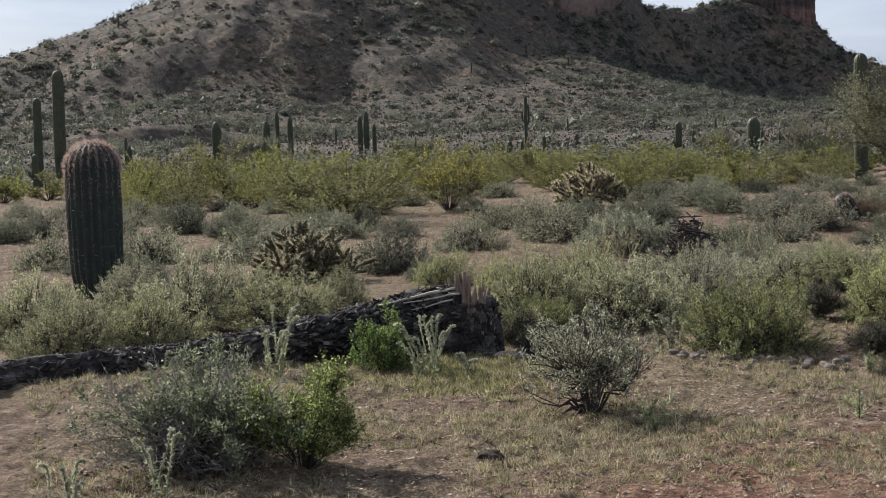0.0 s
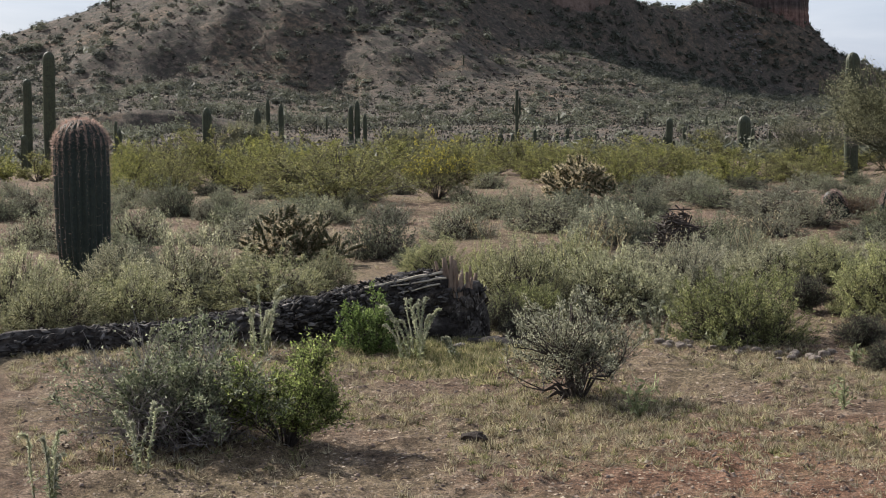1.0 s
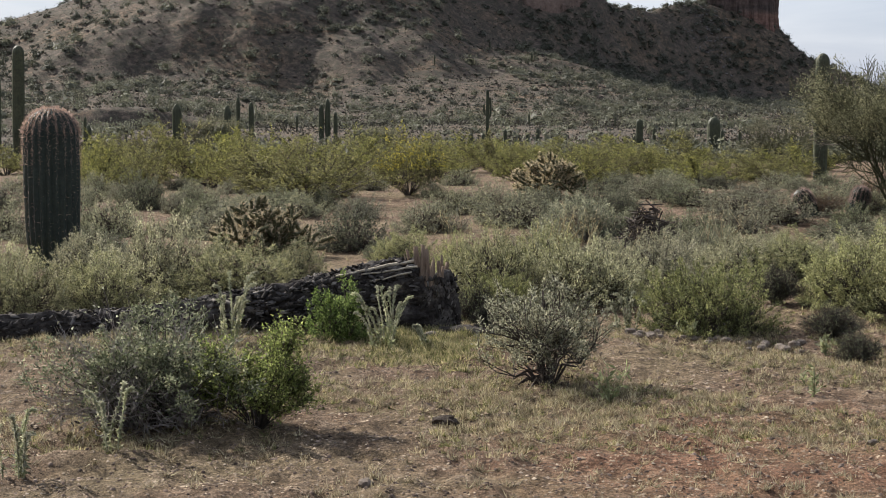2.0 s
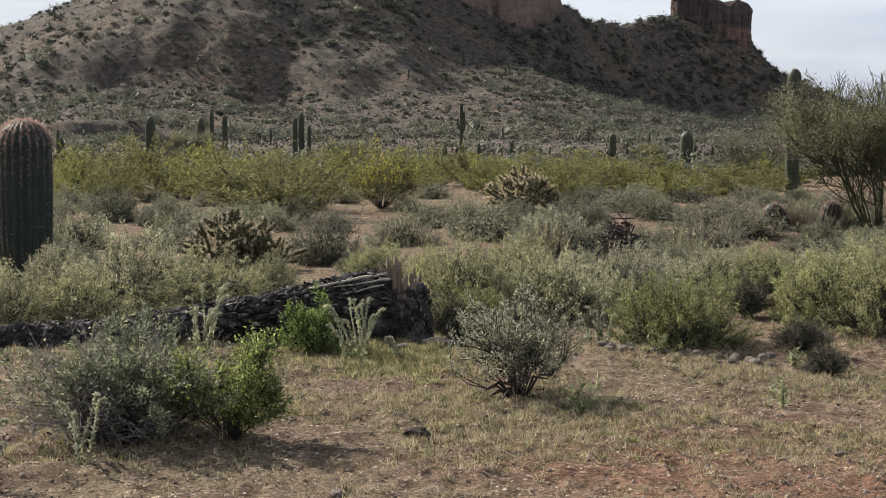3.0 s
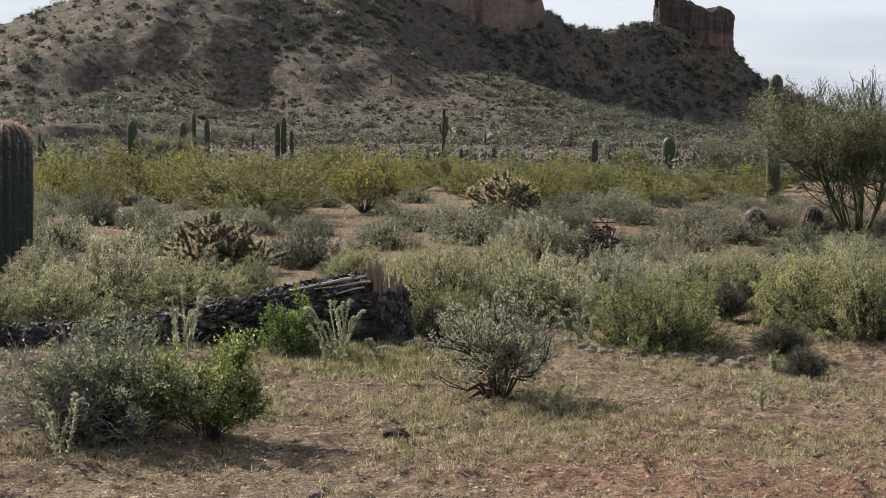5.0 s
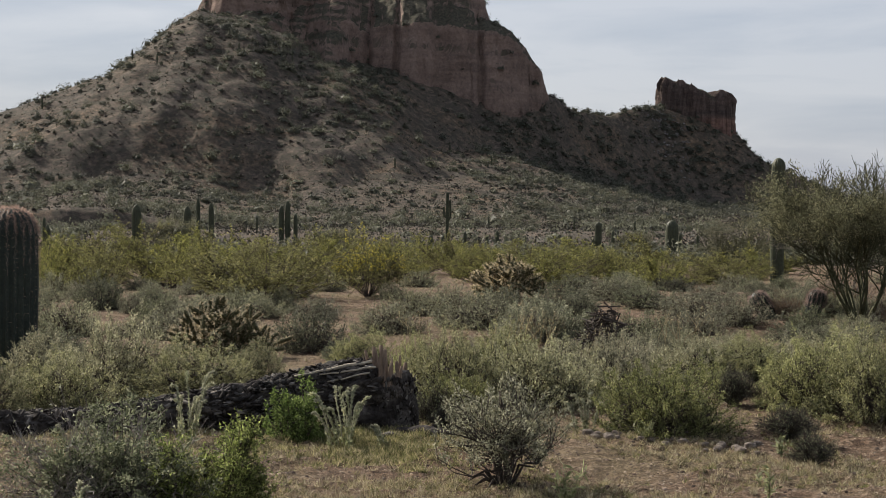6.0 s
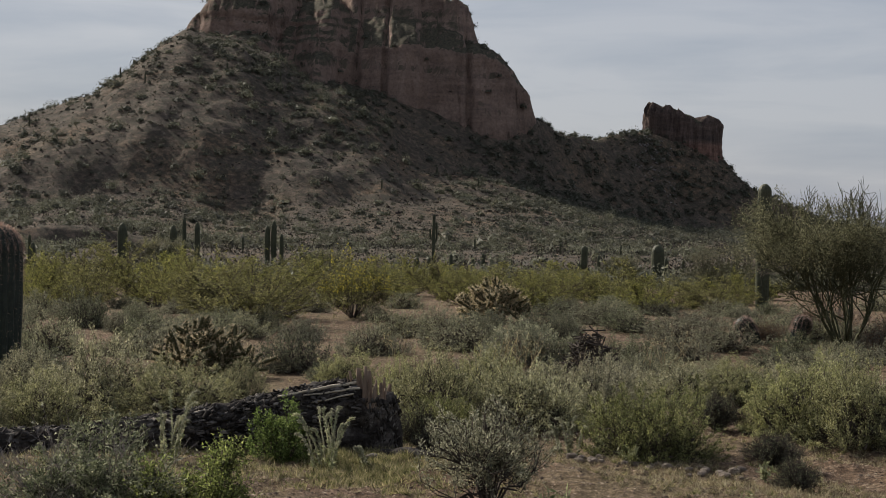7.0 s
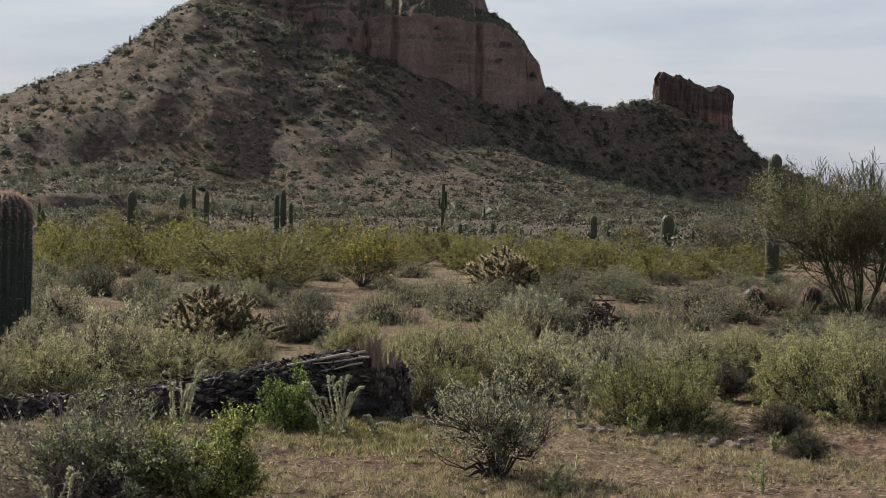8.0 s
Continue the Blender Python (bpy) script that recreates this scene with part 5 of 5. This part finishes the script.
# the copies at x 2.42 and 2.3 stand in for a dark hollow
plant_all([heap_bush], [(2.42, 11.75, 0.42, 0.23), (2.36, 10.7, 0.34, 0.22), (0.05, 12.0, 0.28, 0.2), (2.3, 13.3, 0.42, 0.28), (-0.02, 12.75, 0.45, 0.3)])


# ---- fuzzy spiked weeds ----
def spiked_weed(label, x, y, h, count, seed, spread=0.28):
    """Leafy stalks that end in curling fuzzy pale flower spikes."""
    ob = thing("spiked_weed", label, "plant", (x, y, ground_at(x, y)), "fuzzy spiked weeds")
    rng = np.random.default_rng(seed)
    leaf_p = []
    for k in range(count):
        th = rng.uniform(0, 2 * math.pi)
        tilt = rng.uniform(0.02, spread)
        hh = 1.12 * h * rng.uniform(0.55, 1.02)
        p = np.array([math.cos(th), math.sin(th), 0]) * rng.uniform(0, 0.08)
        d = unit(np.array([math.cos(th) * tilt, math.sin(th) * tilt, 1.0]))
        curl = unit(np.array([math.cos(th), math.sin(th), 0.1]))
        segs, fuzz_p, fuzz_d = [], [], []
        for q in range(14):
            d = unit(d + curl * (0.02 if q < 11 else 0.6) - np.array([0, 0, 0.4 if q > 11 else 0.0]) + rng.normal(size=3) * 0.06)
            nx = p + d * hh / (12 if q < 11 else 22)
            segs.append((p, nx))
            if q < 5:
                for c in range(5):
                    leaf_p.append(p + (nx - p) * rng.uniform())
            if q >= 3:
                for c in range(16 if q < 9 else 34):
                    fuzz_p.append(p + (nx - p) * rng.uniform())
                    fuzz_d.append(d)
            p = nx
        st = tubes(np.array([s_[0] for s_ in segs]), np.array([s_[1] for s_ in segs]), 0.0042, 0.0032, 4)
        fz = blades(rng, np.array(fuzz_p), 0.018, 0.006, 0.1, np.array(fuzz_d) * 0.6)
        mesh_object("flower_spike", *join([st, fz]), M["fuzz"], ob, "curling fuzzy pale flower spike")
    mesh_object("foliage", *blades(rng, np.array(leaf_p), 0.034, 0.011, 0.4), M["weed_leaf"], ob)
    return ob


for x, y, h, n, sd in ((-0.64, 11.15, 0.40, 14, 1), (-1.68, 11.2, 0.47, 12, 2), (-1.68, 7.5, 0.28, 4, 3), (-1.98, 7.14, 0.28, 7, 4), (1.03, 12.03, 0.28, 8, 5),
                       (-0.35, 11.2, 0.19, 4, 7), (-2.35, 10.6, 0.3, 3, 9), (0.05, 12.3, 0.13, 4, 10), (0.12, 12.4, 0.14, 3, 11)):
    spiked_weed("pale green weed with fuzzy white curling flower spikes", x, y, h, n, sd)
for x, y, h, n, sd in ((1.76, 9.0, 0.17, 4, 21), (0.67, 8.93, 0.22, 7, 22), (1.22, 11.97, 0.20, 7, 23), (1.42, 11.6, 0.14, 5, 24), (2.2, 10.9, 0.14, 5, 25)):
    ob = thing("small_weed", "small leafy green weed on the bare soil", "plant", (x, y, ground_at(x, y)), "small weeds")
    rng = np.random.default_rng(sd)
    st = []
    lp = []
    for k in range(n):
        tip = np.array([rng.normal() * 0.22 * h, rng.normal() * 0.22 * h, h * rng.uniform(0.6, 1)])
        st.append((np.zeros(3), tip))
        lp += [tip * t + rng.normal(size=3) * 0.004 for t in np.linspace(0.15, 1, 14)]
    mesh_object("stalk", *tubes(np.array([s[0] for s in st]), np.array([s[1] for s in st]), 0.003, 0.002), M["weed_leaf"], ob)
    mesh_object("foliage", *blades(rng, np.array(lp), 0.05, 0.014, 0.5), M["weed_leaf"], ob)


# ---- palo verde ----
def palo_verde(label, x, y, h, w, seed, leaf_mat, leaves, bare_top, levels=5):
    ob = thing("palo_verde_tree", label, "tree", (x, y, ground_at(x, y)))
    rng = np.random.default_rng(seed)
    segs, ends = [], []

    def grow(p, d, length, r, level):
        steps = 4
        for q in range(steps):
            nx = p + d * length / steps
            segs.append((p, nx, r * (1 - 0.12 * q), r * (1 - 0.12 * (q + 1))))
            if level >= 3:
                ends.append((p, nx, level))
            p = nx
            d = unit(d + rng.normal(size=3) * 0.14 + np.array([0, 0, 0.05]))
            if level < levels and q > 0 and rng.uniform() < (0.85 if level < 3 else 0.7):
                grow(p, unit(d + rng.normal(size=3) * 0.55), length * rng.uniform(0.5, 0.72), r * 0.52, level + 1)
        if level < levels:
            for c in range(2):
                grow(p, unit(d + rng.normal(size=3) * 0.4), length * rng.uniform(0.55, 0.75), r * 0.58, level + 1)

    for k in range(13):
        th = 2 * math.pi * k / 13 + rng.uniform(-0.3, 0.3)
        grow(np.array([math.cos(th), math.sin(th), 0]) * 0.1, unit(np.array([math.cos(th) * 0.62 * w / h, math.sin(th) * 0.62 * w / h, 1.0])), h * 0.36, 0.028, 1)
    a, b = np.array([s[0] for s in segs]), np.array([s[1] for s in segs])
    ra, rb = np.array([s[2] for s in segs]), np.array([s[3] for s in segs])
    fine = 0.55 if bare_top > 2 else 1.0
    mesh_object("branch", *tubes(a, b, np.maximum(ra, 0.004) * fine, np.maximum(rb, 0.0035) * fine, 3), M["twig" if bare_top > 2 else "green_bark"], ob)
    ea, eb = np.array([e[0] for e in ends]), np.array([e[1] for e in ends])
    keep = rng.uniform(size=len(ea)) > np.clip((ea[:, 2] / h - 0.72) / 0.25, 0 if bare_top < 2 else 0.107, 1) * bare_top
    keep &= ea[:, 2] > h * (0.46 + 0.1 * rng.normal(size=len(ea)))
    keep &= fbm(ea[:, 0] * 1.6 + ea[:, 1], ea[:, 2] * 2.0, 3, seed) > -0.1
    ea, eb = ea[keep], eb[keep]
    if bare_top > 2:
        return ob
    i = np.repeat(np.arange(len(ea)), leaves)
    pos = ea[i] + (eb - ea)[i] * rng.uniform(0, 1.2, (len(i), 1)) + rng.normal(size=(len(i), 3)) * 0.05
    pos[:, 2] = np.maximum(pos[:, 2], 0.1)
    mesh_object("crown", *blades(rng, pos, 0.034, 0.011, 0.2, None, 1.0, True), M[leaf_mat], ob, "fine yellow-green leaves")
    return ob


palo_verde("spreading palo verde with dark stems and fine olive leaves", 6.12, 24.6, 2.75, 2.5, 51, "verde_leaf", 7, 1.1)
bare = palo_verde("leafless pale-twigged tree behind the palo verde", 8.1, 33.5, 3.4, 3.4, 53, "verde_leaf", 1, 9.0, 4)
thin_leaf = palo_verde("thin pale palo verde behind the creosote", 7.7, 44.0, 1.9, 2.6, 57, "verde_leaf", 14, 0.3, 4)
for x, y, q in ((-10.6, 68, 1.25), (8.2, 70, 0.9), (-4.2, 74, 1.0)):
    again(thin_leaf, x, y, x, q)
brown = proto("dry_bush", "brown dead bush beside the palo verde", "twig", "rust_leaf", 411, "", 0.6,
              stems=60, twigs=14, leaves=4, leaf_len=0.03, leaf_w=0.012, stem_r=0.006)
plant_all([brown], [(6.45, 23.6, 1.0, 0.7), (5.2, 25.6, 0.7, 0.4), (6.3, 26.5, 1.2, 0.7)])


# ---- dead branch heap, stones, clod ----
def branch_heap(x, y, w, h, seed):
    ob = thing("branch_heap", "heap of dark dead cactus branches among bushes", "debris", (x, y, ground_at(x, y)))
    rng = np.random.default_rng(seed)
    a, b = [], []
    for k in range(620):
        c = np.array([rng.normal() * w * 0.24, rng.normal() * w * 0.24, 0])
        c[2] = h * math.exp(-(c[0] ** 2 + c[1] ** 2) / (w * 0.3) ** 2) * rng.uniform(0.1, 1)
        d = unit(np.array([rng.normal(), rng.normal(), rng.normal() * 0.5])) * rng.uniform(0.05, 0.16)
        p, q = c - d, c + d
        p[2], q[2] = max(p[2], 0.01), max(q[2], 0.01)
        a.append(p)
        b.append(q)
    tagged(mesh_object("stick", *tubes(np.array(a), np.array(b), 0.010, 0.006, 4), M["dark_twig"], ob), kind="stuff")
    return ob


branch_heap(1.98, 20.2, 0.95, 0.52, 61)


def stone_mesh(seed, rough=0.0):
    bm = bmesh.new()
    bmesh.ops.create_icosphere(bm, subdivisions=2, radius=0.5)
    off = Vector((seed * 3.1, seed * 1.7, seed))
    for v in bm.verts:
        n = noise.noise(v.co * 1.7 + off) * 0.3 + noise.noise(v.co * 4 + off) * 0.1
        n += rough * noise.noise(v.co * 9 + off)
        v.co *= 1 + n
        v.co.z *= 0.62
    me = bpy.data.meshes.new("stone")
    bm.to_mesh(me)
    bm.free()
    me.materials.append(M["stone"])
    return me


STONES = [stone_mesh(k + 1, 0.3) for k in range(5)]


def stone(x, y, s, label, k, mat=None, flat=1.0):
    ob = new("stone", STONES[k % 5])
    ob.matrix_basis = Matrix.Translation((x, y, ground_at(x, y) + 0.16 * s * flat)) @ Matrix.Rotation(x * 9, 4, "Z") @ Matrix.Diagonal((s, s * 0.8, s * flat, 1))
    return tagged(ob, label, "stone", "stones edging the clearing")


srng = random.Random(5)
for k in range(34):
    t = k / 33
    x = 1.03 + 1.15 * t + srng.uniform(-0.03, 0.03)
    y = 11.68 - 0.5 * t + srng.uniform(-0.12, 0.25)
    stone(x, y, srng.uniform(0.04, 0.095) * (1.5 if k in (3, 4) else 1), "weathered tan stone at the edge of the clearing", k)
stone(-0.49, 7.01, 0.075, "pale rounded stone alone on the bare soil", 2, flat=1.1)
stone(1.75, 7.6, 0.05, "small stone on the reddish soil", 1)
clod = new("dark_clod", stone_mesh(9, 0.7))
clod.data.materials.clear()
clod.data.materials.append(M["clod"])
clod.matrix_basis = Matrix.Translation((-0.18, 8.25, ground_at(-0.18, 8.25) + 0.012)) @ Matrix.Diagonal((0.12, 0.09, 0.075, 1))
tagged(clod, "dark clod of dung on the bare soil", "clod")


# ---- pebbles, litter and grass on the clearing ----
def ground_points(rng, n, x0, x1, y0, y1):
    y = np.exp(rng.uniform(math.log(y0), math.log(y1), n))
    x = rng.uniform(x0, x1, n) * y
    return np.stack([x, y, height(x, y)], 1)


def pebbles():
    rng = np.random.default_rng(71)
    p = ground_points(rng, 5000, -0.32, 0.32, 5.6, 26)
    s = 0.0038 * np.exp(np.minimum(rng.normal(size=len(p)), 1.2) * 0.5) * np.sqrt(p[:, 1] / 8)
    oct_v = np.array([(1, 0, 0), (0, 1, 0), (-1, 0, 0), (0, -1, 0), (0, 0, 0.8), (0, 0, -0.5)])
    oct_f = np.array([(0, 1, 4), (1, 2, 4), (2, 3, 4), (3, 0, 4), (1, 0, 5), (2, 1, 5), (3, 2, 5), (0, 3, 5)])
    v = p[:, None, :] + (oct_v[None] * rng.uniform(0.5, 1.4, (len(p), 6, 3))) * s[:, None, None]
    f = (np.arange(len(p))[:, None, None] * 6 + oct_f[None]).reshape(-1, 3)
    tagged(mesh_object("pebbles", v.reshape(-1, 3), f, M["stone"]), "scattered tan and grey pebbles on soil", "pebbles", kind="stuff")


pebbles()


def rubble():
    """Crumbs of soil and gravel that roughen the bare clearing."""
    rng = np.random.default_rng(73)
    p = ground_points(rng, 60000, -0.3, 0.3, 5.8, 14)
    s = 0.0046 * np.exp(np.minimum(rng.normal(size=len(p)), 2.0) * 0.5) * np.sqrt(p[:, 1] / 8)
    base = np.array([(1, 0, 0), (0.2, 1, 0), (-1, 0.3, 0), (-0.2, -1, 0), (0, 0, 0.6)])
    faces = np.array([(0, 1, 4), (1, 2, 4), (2, 3, 4), (3, 0, 4)])
    v = p[:, None, :] + (base[None] * rng.uniform(0.5, 1.4, (len(p), 5, 3))) * s[:, None, None] - np.array([0, 0, 0.001])
    f = (np.arange(len(p))[:, None, None] * 5 + faces[None]).reshape(-1, 3)
    tagged(mesh_object("soil_crumbs", v.reshape(-1, 3), f, M["crumb"]), "loose brown crumbs and gravel on bare soil", "gravel", kind="stuff")


rubble()


def clods():
    """Larger crumbled lumps of soil on the clearing."""
    rng = np.random.default_rng(75)
    p = ground_points(rng, 9000, -0.3, 0.3, 5.8, 14)
    s = 0.0058 * np.exp(np.minimum(rng.normal(size=len(p)), 1.8) * 0.5) * np.sqrt(p[:, 1] / 8)
    ring = [(math.cos(q), math.sin(q)) for q in np.arange(6) * math.pi / 3]
    base = np.array([(c, d, -0.2) for c, d in ring] + [(0.6 * c, 0.6 * d, 0.5) for c, d in ring])
    faces = np.array([(q, (q + 1) % 6, 6 + (q + 1) % 6, 6 + q) for q in range(6)] + [(6, 7, 8, 11), (8, 9, 10, 11)])
    v = p[:, None, :] + (base[None] * rng.uniform(0.6, 1.35, (len(p), 12, 3))) * s[:, None, None]
    f = (np.arange(len(p))[:, None, None] * 12 + faces[None]).reshape(-1, 4)
    tagged(mesh_object("soil_clods", v.reshape(-1, 3), f, M["soil_lump"]), "crumbled brown clods scattered on the soil", "clods", kind="stuff")


clods()


def grass(name, label, mat, n, per, seed, length, width, region, mask):
    rng = np.random.default_rng(seed)
    p = ground_points(rng, n, *region)
    ok = mask(p[:, 0], p[:, 1]) > rng.uniform(0, 1, len(p))
    p = p[ok]
    i = np.repeat(np.arange(len(p)), per)
    q = p[i] + rng.normal(size=(len(i), 3)) * np.array([0.012, 0.012, 0])
    v, f = blades(rng, q, length, width, 0.9, None, 1.0, True)
    tagged(mesh_object(name, v, f, M[mat]), label, "grass", kind="stuff")


def drift(x, y):
    return np.clip(0.56 + 1.2 * fbm(x * 1.6, y * 0.9, 3, 55), 0, 1) * np.clip((y - 7.2) / 1.4, 0.10, 1)


grass("dry_grass", "short dry straw-coloured grass over the clearing", "straw", 11000, 20, 81, 0.045, 0.0045, (-0.3, 0.3, 6.3, 13.0), drift)
grass("green_grass", "thin short green grass over the clearing", "grass", 4200, 16, 84, 0.038, 0.005, (-0.3, 0.3, 7.4, 13.0), drift)
grass("green_grass", "thin green grass before the fallen trunk", "grass", 17000, 9, 82, 0.05, 0.0065, (-0.13, 0.06, 9.6, 12.2),
      lambda x, y: np.clip(0.45 + 0.9 * fbm(x * 2.5, y * 1.6, 3, 57), 0, 1) * np.clip(1.3 - np.abs(y - 11.1) / 0.9, 0, 1) * np.clip((0.45 - np.abs(x + 0.4)) * 3, 0.1, 1))
grass("dry_grass", "dry tufts between the desert bushes", "straw", 3200, 7, 83, 0.07, 0.008, (-0.33, 0.33, 13.0, 34.0), drift)


# ---- tall dry stalks among the bushes ----
def dry_stalks(x, y, h, n, seed):
    ob = thing("dry_grass_tuft", "tuft of tall pale dry stalks among bushes", "grass", (x, y, ground_at(x, y)), "tall dry tufts")
    rng = np.random.default_rng(seed)
    foot = rng.normal(size=(n, 3)) * np.array([0.09, 0.09, 0])
    lean = rng.normal(size=(n, 3)) * np.array([0.12, 0.12, 0]) + np.array([0.05, 0, 0])
    mid_ = foot + np.array([0, 0, 0.6 * h]) + lean * 0.5 * h
    tip = foot + np.array([0, 0, h]) * rng.uniform(0.75, 1.05, (n, 1)) + lean * 1.6 * h
    stem = join([tubes(foot, mid_, 0.003, 0.0028), tubes(mid_, tip, 0.0045, 0.002)])
    stalk = tagged(mesh_object("stalk", *stem, M["straw"], ob), kind="stuff")
    p = np.repeat(tip, 12, 0) + rng.normal(size=(n * 12, 3)) * np.array([0.008, 0.008, 0.05])
    tagged(mesh_object("seed_head", *blades(rng, p, 0.03, 0.008, 1.0), M["straw"], stalk), kind="stuff")


for x, y, h, n, sd in ((0.70, 15.2, 0.66, 18, 1), (1.0, 15.8, 0.66, 14, 2), (2.3, 16.0, 0.64, 16, 3), (0.05, 15.2, 0.45, 10, 4), (-0.30, 20.4, 0.35, 8, 5), (1.55, 16.8, 0.4, 10, 6)):
    dry_stalks(x, y, h, n, sd)
